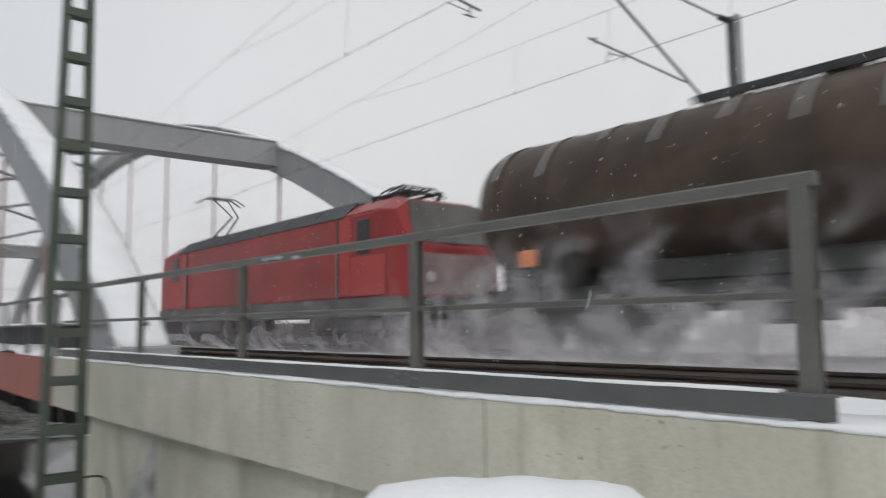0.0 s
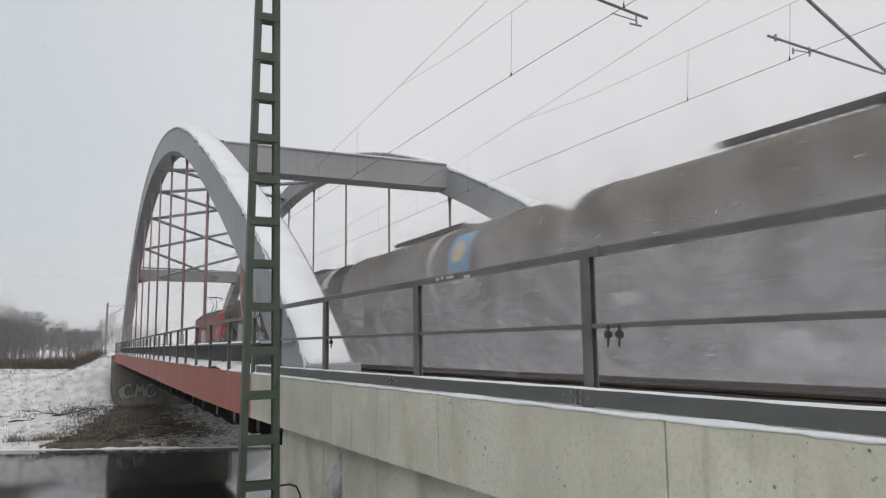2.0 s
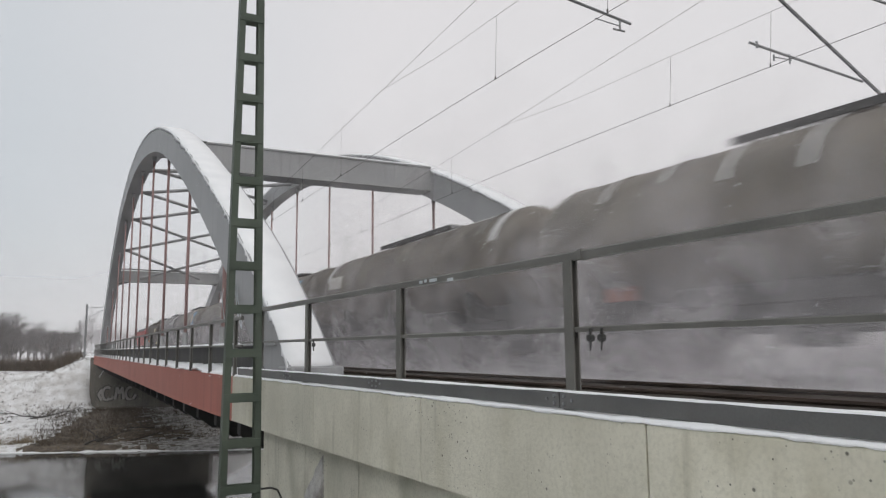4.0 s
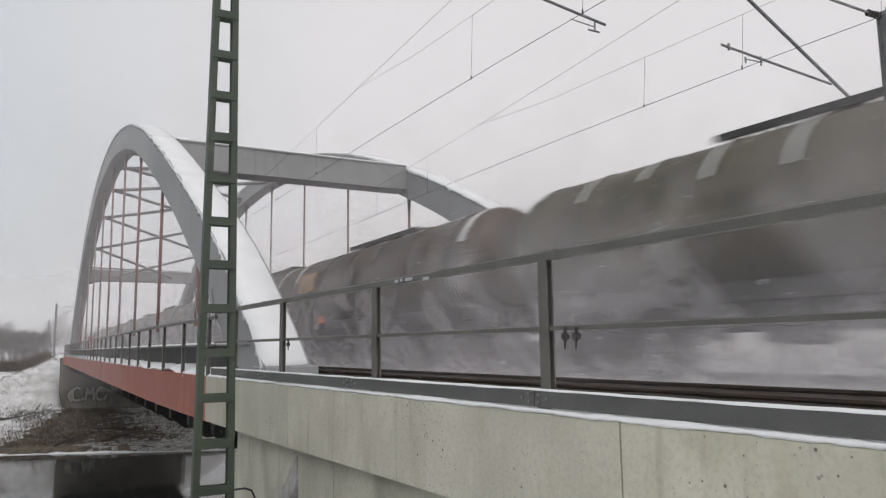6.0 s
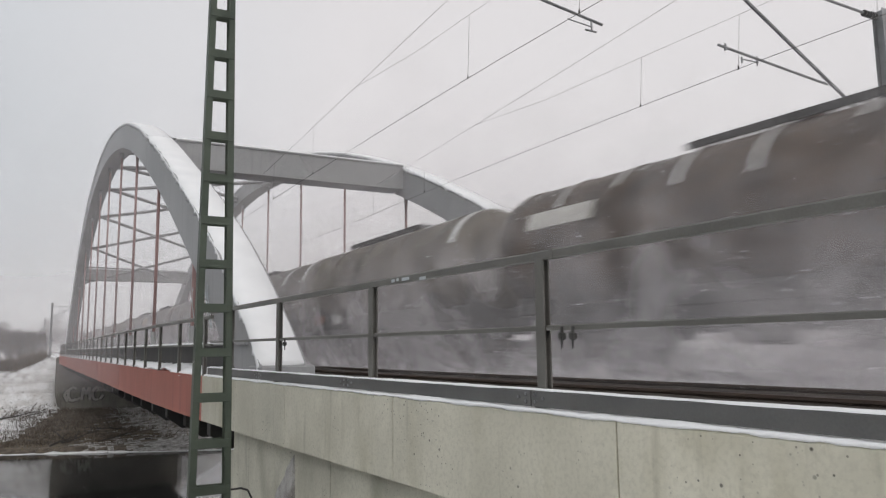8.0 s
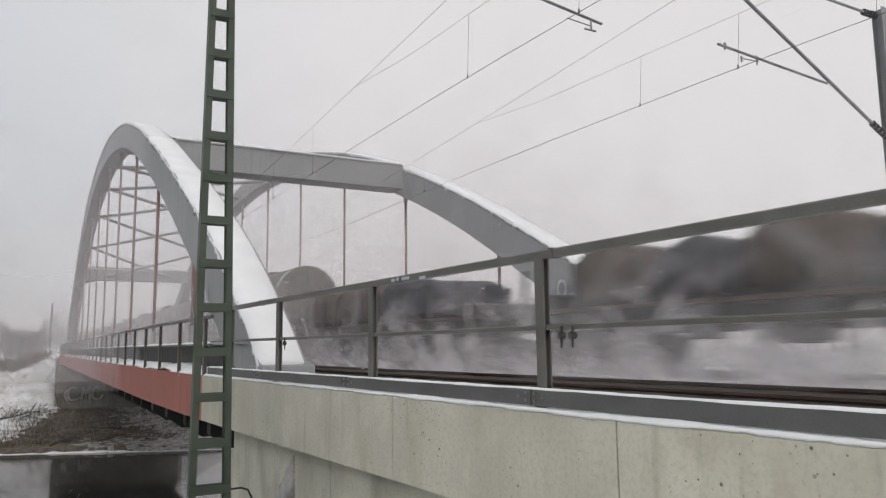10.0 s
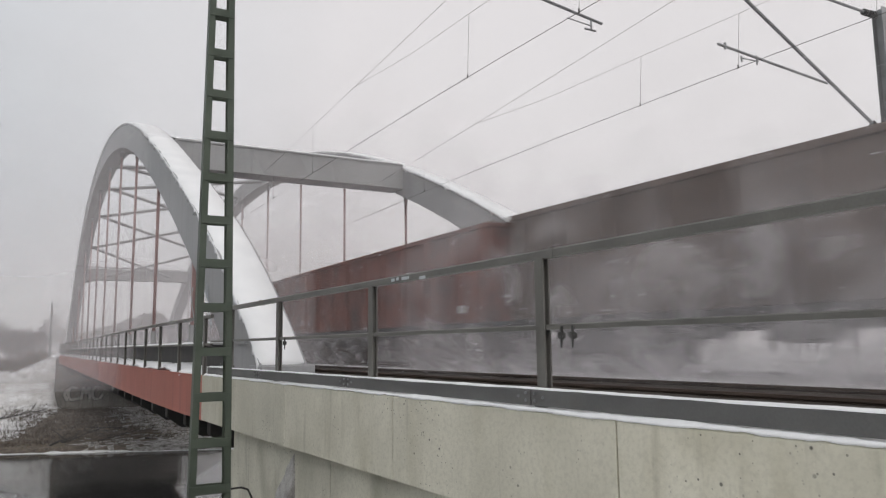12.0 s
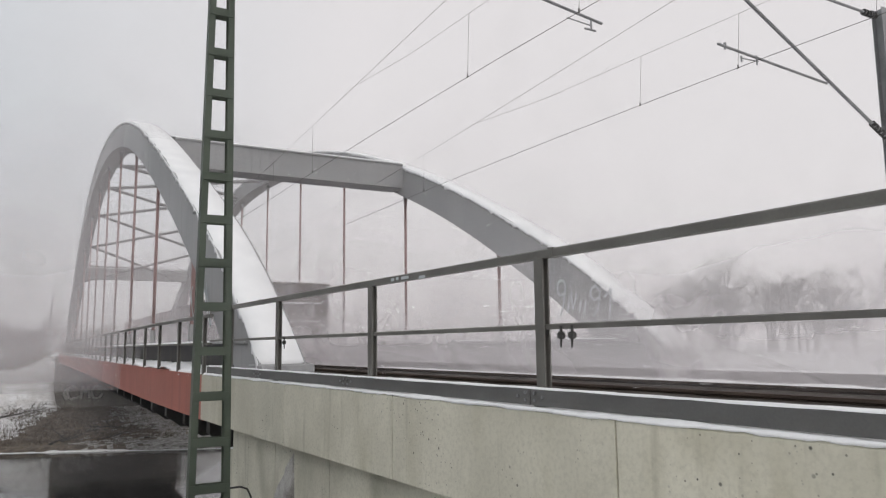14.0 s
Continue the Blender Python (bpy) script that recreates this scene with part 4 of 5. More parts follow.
def far_support():
    t = thing("catenary_mast", "grey steel catenary mast with insulated bracket", "mast")
    bm = bmesh.new()
    box(bm, -0.14, 0.14, -0.12, -0.105, -2.2, 7.55)
    box(bm, -0.14, 0.14, 0.105, 0.12, -2.2, 7.55)
    box(bm, -0.006, 0.006, -0.105, 0.105, -2.2, 7.55)
    part("pole", bm, GALV, t)
    bm = bmesh.new()
    tube(bm, (-0.15, 0, 4.47), (-4.9, 0, 6.91), 0.036, 8)
    part("bracket_tube", bm, GALV, t)
    bm = bmesh.new()
    tube(bm, (-0.15, 0, 7.35), (-4.6, 0, 7.4), 0.03, 8)
    part("top_tube", bm, GALV, t)
    for z0, dz, ln in ((4.5, 0.28, 0.55), (7.35, 0.0, 0.5)):
        bm = bmesh.new()
        for k in range(5):
            x = -0.2 - k * ln / 5
            tube(bm, (x, 0, z0 + dz * k / 5), (x - 0.05, 0, z0 + dz * (k + 0.5) / 5), 0.075, 10)
        part("insulator", bm, DARK, t)
    bm = bmesh.new()
    tube(bm, (-2.2, 0, 5.42), (-5.5, 0, 5.67), 0.026, 8)
    tube(bm, (-4.4, 0, 5.64), (-4.4, 0, 5.44), 0.018, 6)
    tube(bm, (-4.35, 0, 5.52), (-4.85, 0, 5.5), 0.013, 6)
    tube(bm, (-4.85, 0, 5.54), (-4.85, 0, 5.42), 0.02, 6)
    tube(bm, (-5.3, 0, 5.6), (-5.3, 0, 5.73), 0.028, 6)
    part("steady_arm", bm, GALV, t)
    t.matrix_basis = pose(16.77, 9.4, 0)


far_support()


def wire(name, label, u, pts, r):
    bm = bmesh.new()
    rings = []
    for y, z in pts:
        rings.append([(u + bend(y) + r * math.cos(a), y, z + r * math.sin(a)) for a in (0, 2.1, 4.2)])
    loft(bm, rings)
    return tagged(part(name, bm, WIRE), label, "wire", "overhead wires")


def lin(y, pts):
    return float(np.interp(y, [p[0] for p in pts], [p[1] for p in pts]))


for u, contact, low, rise, sup in ((NEAR_U, [(-60, 5.7), (10, 5.71), (22, 5.5), (40, 5.4), (300, 5.3)], 6.45, 1.7, 9.9), (FAR_U, [(-60, 5.42), (9.4, 5.40), (21, 5.27), (28, 5.17), (300, 5.1)], 6.0, 1.6, 9.4)):
    def mess(y):
        return low + rise * (((y - sup) % 61.2 - 30.6) / 30.6) ** 2
    wire("contact_wire", "dark copper contact wire over the track", u, [(y, lin(y, contact)) for y in steps(-60, 300, 3)], 0.0075)
    wire("messenger_wire", "sagging catenary messenger wire", u, [(y, mess(y)) for y in steps(-60, 300, 2)], 0.0055)
    zc = mess(19)
    st = [(0.8, zc), (3.0, zc - 0.22), (5, zc - 0.28), (15.5, zc - 0.24), (17, zc - 0.14), (19, zc)]
    wire("stitch_wire", "thin stitch wire beside the support", u, [(y, lin(y, st)) for y in steps(0.8, 19, 0.8)], 0.0045)
    for y in (6.8, 9.5, 12.1 if u > 10 else 13.0):
        bm = bmesh.new()
        tube(bm, (u + bend(y), y, lin(y, st)), (u + bend(y), y + 0.1, lin(y, contact)), 0.004, 5)
        tube(bm, (u + bend(y), y + 0.1, lin(y, contact) + 0.06), (u + bend(y), y + 0.1, lin(y, contact) - 0.02), 0.016, 6)
        tagged(part("dropper", bm, WIRE), "thin dropper wire with clamp", "wire", "droppers")
    for y in [22.3 + 4.4 * k for k in range(10)]:
        bm = bmesh.new()
        tube(bm, (u, y, mess(y)), (u, y, lin(y, contact)), 0.004, 5)
        tube(bm, (u, y, lin(y, contact) + 0.06), (u, y, lin(y, contact) - 0.02), 0.018, 6)
        tagged(part("dropper", bm, WIRE), "thin dropper wire with clamp", "wire", "droppers")

# ---- snow-covered block beside the camera ----
blk = thing("snow_covered_block", "low concrete block buried under rounded snow", "block")
bm = bmesh.new()
box(bm, -0.5, 0.5, -0.2, 0.2, -1.0, -0.06, 0.03)
part("block", bm, CONCRETE_OLD, blk)
bm = bmesh.new()
rings = []
for x in steps(-0.56, 0.56, 0.05):
    k = max(0.0, 1 - (x / 0.56) ** 2) ** 0.35
    h = (0.02 + 0.09 * k) + 0.012 * noise.noise((x * 6, 0, 0))
    rings.append([(x, -0.24, -0.08), (x, 0.24, -0.08), (x, 0.23, -0.06 + h * 0.5), (x, 0.14, -0.06 + h * 0.9), (x, 0, -0.06 + h), (x, -0.14, -0.06 + h * 0.9), (x, -0.23, -0.06 + h * 0.5)])
loft(bm, rings)
part("snow_cap", bm, SNOW, blk, "rounded white snow cap", True)
blk.matrix_basis = pose(2.04, 2.2, -0.66, 0, 0, -43)


# ---- the train (wagon space: x across, y along with +y leading, z up from the rail head) ----
CACHE = {}
CURRENT = [None]


def shared(key, build, material, parent, name, m=None, label="", smooth=False):
    """A part whose mesh is built once and used again."""
    if key not in CACHE:
        bm = bmesh.new()
        build(bm)
        ob = part(name, bm, material, parent, label, smooth)
        CACHE[key] = ob.data
    else:
        ob = new(name, CACHE[key])
        ob.parent = parent
        if label:
            ob["label"] = label
    if m is not None:
        ob.matrix_basis = m
    return ob


def wheelset(bm):
    for s in (-1, 1):
        tube(bm, (s * 0.68, 0, 0.46), (s * 0.80, 0, 0.46), 0.46, 20)
        tube(bm, (s * 0.66, 0, 0.46), (s * 0.69, 0, 0.46), 0.485, 20)
    tube(bm, (-1.02, 0, 0.46), (1.02, 0, 0.46), 0.08, 8)
    for s in (-1, 1):
        box(bm, s * 1.0 - 0.11, s * 1.0 + 0.11, -0.16, 0.16, 0.32, 0.62, 0.03)


def bogie_frame(bm):
    for s in (-1, 1):
        loft(bm, [[(s * 0.98 + w, y, z) for y, z in ((-1.35, 0.5), (-1.35, 0.72), (-0.5, 0.86), (0.5, 0.86), (1.35, 0.72), (1.35, 0.5), (0.45, 0.42), (-0.45, 0.42))] for w in (-0.06, 0.06)])
    box(bm, -1.0, 1.0, -0.2, 0.2, 0.5, 0.95, 0.03)
    for s in (-1, 1):
        for y in (-0.35, 0.35):
            tube(bm, (s * 0.98, y, 0.4), (s * 0.98, y, 0.62), 0.09, 8)


def buffer(bm):
    tube(bm, (0, 0, 0), (0, 0.42, 0), 0.1, 10)
    tube(bm, (0, 0.42, 0), (0, 0.62, 0), 0.07, 10)
    tube(bm, (0, 0.6, 0), (0, 0.65, 0), 0.23, 16)


def running_gear(t, half, pivot):
    for s in (-1, 1):
        bogie = shared("bogie_frame", bogie_frame, DARK, t, "bogie_frame", pose(0, s * pivot, 0))
        for d in (-0.9, 0.9):
            shared("wheelset", wheelset, RAILSTEEL, bogie, "wheelset", pose(0, d, 0))
        for x in (-0.875, 0.875):
            shared("buffer", buffer, DARK, t, "buffer", pose(x, s * (half - 0.65), 1.06, 0, 0, 0 if s > 0 else 180))
    bm = bmesh.new()
    tube(bm, (0, half - 0.6, 1.04), (0, half + 0.1, 0.95), 0.04, 8)
    part("screw_coupling", bm, DARK, t)

    def gear(bm):
        box(bm, -0.35, 0.35, -half + 0.8, half - 0.8, 0.8, 1.5)
        box(bm, -0.95, 0.95, -half + 4.6, half - 4.6, 1.3, 1.72, 0.05)
        for x, y, w, h in ((-0.9, 0.6, 1.2, 0.35), (-0.85, -1.4, 0.8, 0.5), (0.8, 1.6, 1.0, 0.4), (-0.9, 2.4, 0.5, 0.3), (0.7, -1.8, 0.9, 0.45)):
            box(bm, x - 0.2, x + 0.2, y - w / 2, y + w / 2, 0.95 - h, 0.98, 0.03)
        tube(bm, (-0.6, -half + 4.4, 0.72), (-0.6, -half + 5.8, 0.72), 0.2, 12)
        tube(bm, (-1.15, -half + 2, 0.9), (-1.15, half - 2, 0.9), 0.03, 6)
        for y in (-half + 1.5, half - 1.5):
            box(bm, -1.05, 1.05, y - 0.45, y + 0.45, 1.28, 1.75, 0.06)
    shared(("gear", half), gear, DARK, t, "brake_gear")


def sole_bars(half):
    def build(bm):
        for s in (-1, 1):
            box(bm, s * 1.12 - 0.05, s * 1.12 + 0.05, -half + 0.65, half - 0.65, 0.98, 1.26)
            box(bm, s * 1.12 - 0.1, s * 1.12 + 0.1, -half + 0.65, half - 0.65, 1.26, 1.29)
        for e in (-1, 1):
            box(bm, -1.3, 1.3, e * (half - 0.65) - 0.08, e * (half - 0.65) + 0.08, 0.9, 1.32, 0.02)
        for y in np.linspace(-half + 2, half - 2, 7):
            box(bm, -1.1, 1.1, y - 0.06, y + 0.06, 1.0, 1.2)
    return build


TANK_R, TANK_Z = 1.49, 3.02


def tank_wagon(label, material, half=8.0, style="ribs", plates=()):
    """style: ribs, panel (blue panel and pale bands), plain."""
    t = thing("tank_wagon", label, "tank wagon", "wagons of the train")
    L = half - 0.5

    def shell(bm):
        prof = [(-L, 0.0), (-L, 0.5), (-L + 0.05, 0.95), (-L + 0.14, 1.25), (-L + 0.28, 1.41), (-L + 0.5, TANK_R)]
        prof = prof + [(y, TANK_R) for y in steps(-L + 1.4, L - 1.4, 2.5)] + [(-y, r) for y, r in prof[::-1]]
        n = 44
        rings = []
        for y, r in prof:
            r = max(r, 0.02)
            rings.append([(r * math.sin(2 * math.pi * k / n), y, TANK_Z + r * math.cos(2 * math.pi * k / n)) for k in range(n)])
        loft(bm, rings)
    shared(("shell", half, material.name), shell, material, t, "tank", smooth=True)

    def ring_at(y, r, w, a0, a1, h=0.03):
        def build(bm):
            n = 26
            rings = []
            for k in range(n + 1):
                a = radians(a0 + (a1 - a0) * k / n)
                s, c = math.sin(a), math.cos(a)
                rings.append([(s * q, y + d, TANK_Z + c * q) for q, d in ((r, -w), (r, w), (r + h, w), (r + h, -w))])
            loft(bm, rings)
        return build

    shared(("sole", half), sole_bars(half), DARK, t, "underframe")
    running_gear(t, half, half - 2.9)
    # saddles between frame and tank
    for s in (-1, 1):
        shared(("saddle", half), lambda bm: loft(bm, [[(-1.2, y, 1.28), (1.2, y, 1.28), (1.25, y, 2.2), (0.9, y, 1.82), (0, y, 1.5), (-0.9, y, 1.82), (-1.25, y, 2.2)] for y in (-0.2, 0.2)]), DARK, t, "saddle", pose(0, s * (half - 2.9), 0))
    # walkway on top
    w0, w1 = (-2.6, 3.4) if style != "ribs" else (-L + 1.4, 2.4)

    def walkway(bm):
        for x in (-0.42, 0.42):
            box(bm, x - 0.025, x + 0.025, w0, w1, TANK_Z + TANK_R + 0.0, TANK_Z + TANK_R + 0.15)
        for y in steps(w0, w1, 0.3):
            box(bm, -0.42, 0.42, y - 0.05, y + 0.05, TANK_Z + TANK_R + 0.1, TANK_Z + TANK_R + 0.13)
        for y in steps(w0 + 0.3, w1 - 0.3, 1.6):
            for x in (-0.4, 0.4):
                box(bm, x - 0.02, x + 0.02, y - 0.02, y + 0.02, TANK_Z + TANK_R - 0.1, TANK_Z + TANK_R + 0.14)
    shared(("walk", style, half), walkway, DARK, t, "walkway")
    shared(("dome", material.name), lambda bm: (tube(bm, (0, 0, TANK_Z + TANK_R - 0.1), (0, 0, TANK_Z + TANK_R + 0.14), 0.34, 18), tube(bm, (0, 0, TANK_Z + TANK_R + 0.13), (0, 0, TANK_Z + TANK_R + 0.17), 0.4, 18)), material, t, "manhole_dome")

    def ladder(bm):
        for y in (-0.2, 0.2):
            tube(bm, (-1.42, y, 1.3), (-1.5, y, TANK_Z), 0.02, 6)
            tube(bm, (-1.5, y, TANK_Z), (-0.5, y, TANK_Z + TANK_R + 0.12), 0.02, 6)
        for k in range(7):
            z = 1.45 + 0.25 * k
            tube(bm, (-1.45, -0.2, z), (-1.45, 0.2, z), 0.015, 6)
    shared("ladder", ladder, DARK, t, "ladder", pose(-0.06, (w0 + w1) / 2, 0))
    # end platform rail
    def end_rail(bm):
        for x in (-1.2, 1.2):
            tube(bm, (x, 0, 1.3), (x, 0, 2.3), 0.02, 6)
        tube(bm, (-1.2, 0, 2.3), (1.2, 0, 2.3), 0.02, 6)
        tube(bm, (-1.2, 0, 1.8), (1.2, 0, 1.8), 0.02, 6)
        box(bm, -1.2, 1.2, -0.25, 0.1, 1.26, 1.32)
        # solid dark plate added to block the bright view between wagons
        box(bm, -1.15, 1.15, 0.02, 0.05, 1.32, 2.3)
    shared("end_rail", end_rail, DARK, t, "end_rail", pose(0, -half + 0.75, 0))
    if style == "ribs":
        for i, y in enumerate(steps(-L + 1.0, L - 0.8, 1.3 if half < 7.8 else 1.75)):
            shared(("rib", round(y, 2), half), ring_at(y, TANK_R - 0.005, 0.045, -110, 110), material, t, "rib")
            low = (-66, -52, -60, -44, -70)[i % 5]
            shared(("ribsnow", round(y, 2), half), ring_at(y + 0.09, TANK_R + 0.002, 0.034 if half < 7.8 else 0.085, low, 30, 0.016), FROST if half < 7.8 else PACKED, t, "snow_streak", label="snow caught along a rib")
        if half > 7.8:
            shared(("ribend", half), ring_at(-L + 0.62, TANK_R + 0.002, 0.12, -74, 40, 0.02), PACKED, t, "snow_streak", label="snow caught at the tank's end")
    elif style == "panel":
        for y in (-2.15,):
            shared(("pband", y), ring_at(y, TANK_R - 0.002, 0.16, -135, 135, 0.02), TANK_PALE, t, "pale_band")
        for y in (L - 1.2, -L + 1.2):
            shared(("pbandn", y), ring_at(y, TANK_R - 0.002, 0.05, -135, 135, 0.03), material, t, "rib")
        def patch(y0, y1, a0, a1, h):
            def build(bm):
                n = 8
                loft(bm, [[((TANK_R + q) * math.sin(radians(a0 + (a1 - a0) * k / n)), y, TANK_Z + (TANK_R + q) * math.cos(radians(a0 + (a1 - a0) * k / n))) for q, y in ((-0.01, y0), (-0.01, y1), (h, y1), (h, y0))] for k in range(n + 1)])
            return build
        for side in (1, -1):
            lab = shared(("panel", side), patch(-5.0, -3.65, side * 48, side * 106, 0.02), BLUE, t, "panel", label="sky-blue square panel")
            def disc(bm):
                a = radians(side * 74)
                n = Vector((math.sin(a), 0, math.cos(a)))
                c = Vector((0, -4.32, TANK_Z)) + n * (TANK_R + 0.012)
                tube(bm, c, c + n * 0.03, 0.36, 20)
            shared(("disc", side), disc, YELLOW, t, "sun_disc", label="pale orange round shape")
            shared(("strip", side), patch(-5.0, -3.65, side * 106.5, side * 112, 0.022), WHITE, t, "label_strip")
    else:
        for y in steps(-L + 1.6, L - 1.6, 2.6):
            shared(("hoop", round(y, 2), half, material.name), ring_at(y, TANK_R - 0.005, 0.04, -130, 130), material, t, "hoop")
        shared(("topsnow", half), ring_at(0.3, TANK_R + 0.002, L - 1.2, -13, 13, 0.02), SNOW, t, "snow_streak", label="thin snow along the tank's crown")
        for i, y in enumerate(steps(-L + 1.6, L - 1.6, 2.6)):
            shared(("hoopsnow", round(y, 2), half), ring_at(y + 0.08, TANK_R + 0.002, 0.06, (-58, -34, -68, -46)[i % 4], 20, 0.014), FROST, t, "snow_streak", label="snow caught along a hoop")
        if half == 7.3:
            shared(("capfrost", half), ring_at(-L + 0.85, TANK_R + 0.002, 0.5, -78, 40, 0.02), PACKED, t, "snow_streak", label="wide frost cap over the tank's end")
        for y in (-L + 0.75, L - 0.75):
            shared(("endsnow", y), ring_at(y, TANK_R + 0.002, 0.14, -72, 45, 0.025), PACKED, t, "snow_streak", label="snow caught at the tank's end")
    for nm, mat, y, z, dy, dz, lab in plates:
        def plate(bm, y=y, z=z, dy=dy, dz=dz):
            if z > 1.75:  # lies on the curved shell
                a0, a1 = math.acos((z - TANK_Z) / TANK_R), math.acos(min(1, (z + dz - TANK_Z) / TANK_R))
                arc = [a0 + (a1 - a0) * k / 6 for k in range(7)]
                loft(bm, [[(-q * math.sin(a), yy, TANK_Z + q * math.cos(a)) for q, yy in ((TANK_R - 0.01, y), (TANK_R - 0.01, y + dy), (TANK_R + 0.034, y + dy), (TANK_R + 0.034, y))] for a in arc])
            else:
                box(bm, -1.26, -1.2, y, y + dy, z, z + dz, 0.008)
        shared((nm, mat.name, y, z, dy, dz), plate, mat, t, nm, label=lab)
    return t


def gondola(label, material, half=8.1):
    t = thing("gondola_wagon", label, "gondola wagon", "wagons of the train")
    L, z0, z1, w = half - 0.45, 1.25, 3.62, 1.46

    def walls(bm):
        for s in (-1, 1):
            box(bm, s * w - 0.03, s * w + 0.03, -L, L, z0, z1)
            box(bm, -w, w, s * L - 0.03, s * L + 0.03, z0, z1)
        box(bm, -w, w, -L, L, z0 - 0.06, z0)
        box(bm, -w + 0.04, w - 0.04, -L + 0.04, L - 0.04, z0, 3.1)
    shared(("gwalls", half, material.name), walls, material, t, "body")

    def top(bm):
        for s in (-1, 1):
            box(bm, s * w - 0.09, s * w + 0.09, -L - 0.06, L + 0.06, z1 - 0.02, z1 + 0.12, 0.02)
            box(bm, -w, w, s * L - 0.09, s * L + 0.09, z1 - 0.02, z1 + 0.12, 0.02)
    shared(("gtop", half, material.name), top, material, t, "top_rail")
    rib = lambda bm: loft(bm, [[(-0.1, -0.12, z0 - 0.05), (-0.1, 0.12, z0 - 0.05), (0, 0.16, z0 - 0.05), (0, -0.16, z0 - 0.05)], [(-0.07, -0.08, z1), (-0.07, 0.08, z1), (0, 0.1, z1), (0, -0.1, z1)]])
    for y in steps(-L + 0.3, L - 0.3, 1.55):
        for s in (-1, 1):
            shared(("grib", material.name), rib, material, t, "side_rib", pose(s * (w + 0.03), y, 0, 0, 0, 0 if s < 0 else 180))
    for y in (-0.5, 0.7):
        for x in (-1, 1):
            shared(("endrib", material.name), rib, material, t, "end_rib", pose(y - 0.1, x * (L + 0.03), 0, 0, 0, -90 if x > 0 else 90))
    for z in (z0 + 0.55, z0 + 1.45):
        shared(("gledge", z, half), lambda bm: box(bm, -1.1, 1.1, -L - 0.15, -L - 0.03, z, z + 0.06, 0.015), SNOW, t, "snow_ledge", label="snow packed on the end ledge")
    shared(("gsole", half), sole_bars(half), DARK, t, "underframe")
    running_gear(t, half, half - 2.7)
    for y, z, dy, dz in ((L - 1.6, 1.5, 0.3, 0.2), (-L + 1.2, 1.45, 0.4, 0.2)):
        shared(("gplate", y, z), lambda bm, y=y, z=z, dy=dy, dz=dz: box(bm, -w - 0.045, -w - 0.03, y, y + dy, z, z + dz), WHITE, t, "marking_plate", label="small dirty pale marking")
    return t


def flat_wagon(label, seed, half=8.1):
    t = thing("flat_wagon", label, "flat wagon", "wagons of the train")
    shared(("gsole", half), sole_bars(half), DARK, t, "underframe")
    running_gear(t, half, half - 2.7)
    bm = bmesh.new()
    box(bm, -1.4, 1.4, -half + 0.7, half - 0.7, 1.29, 1.38, 0.01)
    part("floor", bm, RUST_DARK, t)
    for y in steps(-half + 1.2, half - 1.2, 1.9):
        for s in (-1, 1):
            shared("stake", lambda bm: box(bm, -0.04, 0.04, -0.06, 0.06, 1.1, 2.35, 0.01), DARK, t, "stake", pose(s * 1.42, y, 0))
    rng = random.Random(seed)
    y = -half + 2.4
    while y < half - 2.6:
        ln, h, w = rng.uniform(2.0, 3.2), rng.uniform(1.15, 1.45), rng.uniform(1.15, 1.35)
        bm = bmesh.new()
        n = 16
        rings = []
        for k in range(9):
            v = k / 8
            kk = max(0.25, math.sin(math.pi * min(1, max(0, 0.12 + v * 0.76)))) ** 0.3
            ring = []
            for i in range(n):
                a = 2 * math.pi * i / n
                x = w * kk * math.copysign(abs(math.cos(a)) ** 0.4, math.cos(a))
                z = 1.4 + h * kk * 0.5 * (1 + math.copysign(abs(math.sin(a)) ** 0.4, math.sin(a)))
                e = 0.14 * noise.noise((x * 1.7 + seed, y + v * ln * 1.9, z * 2))
                ring.append((x + e, y + v * ln, max(1.39, z + e)))
            rings.append(ring)
        loft(bm, rings)
        part("load_bundle", bm, rng.choice((LOAD_DARK, LOAD_BROWN, LOAD_DARK)), t, rng.choice(("dark bundled load", "dark lumpy cargo")), True)
        y += ln + rng.uniform(0.02, 0.14)
    return t


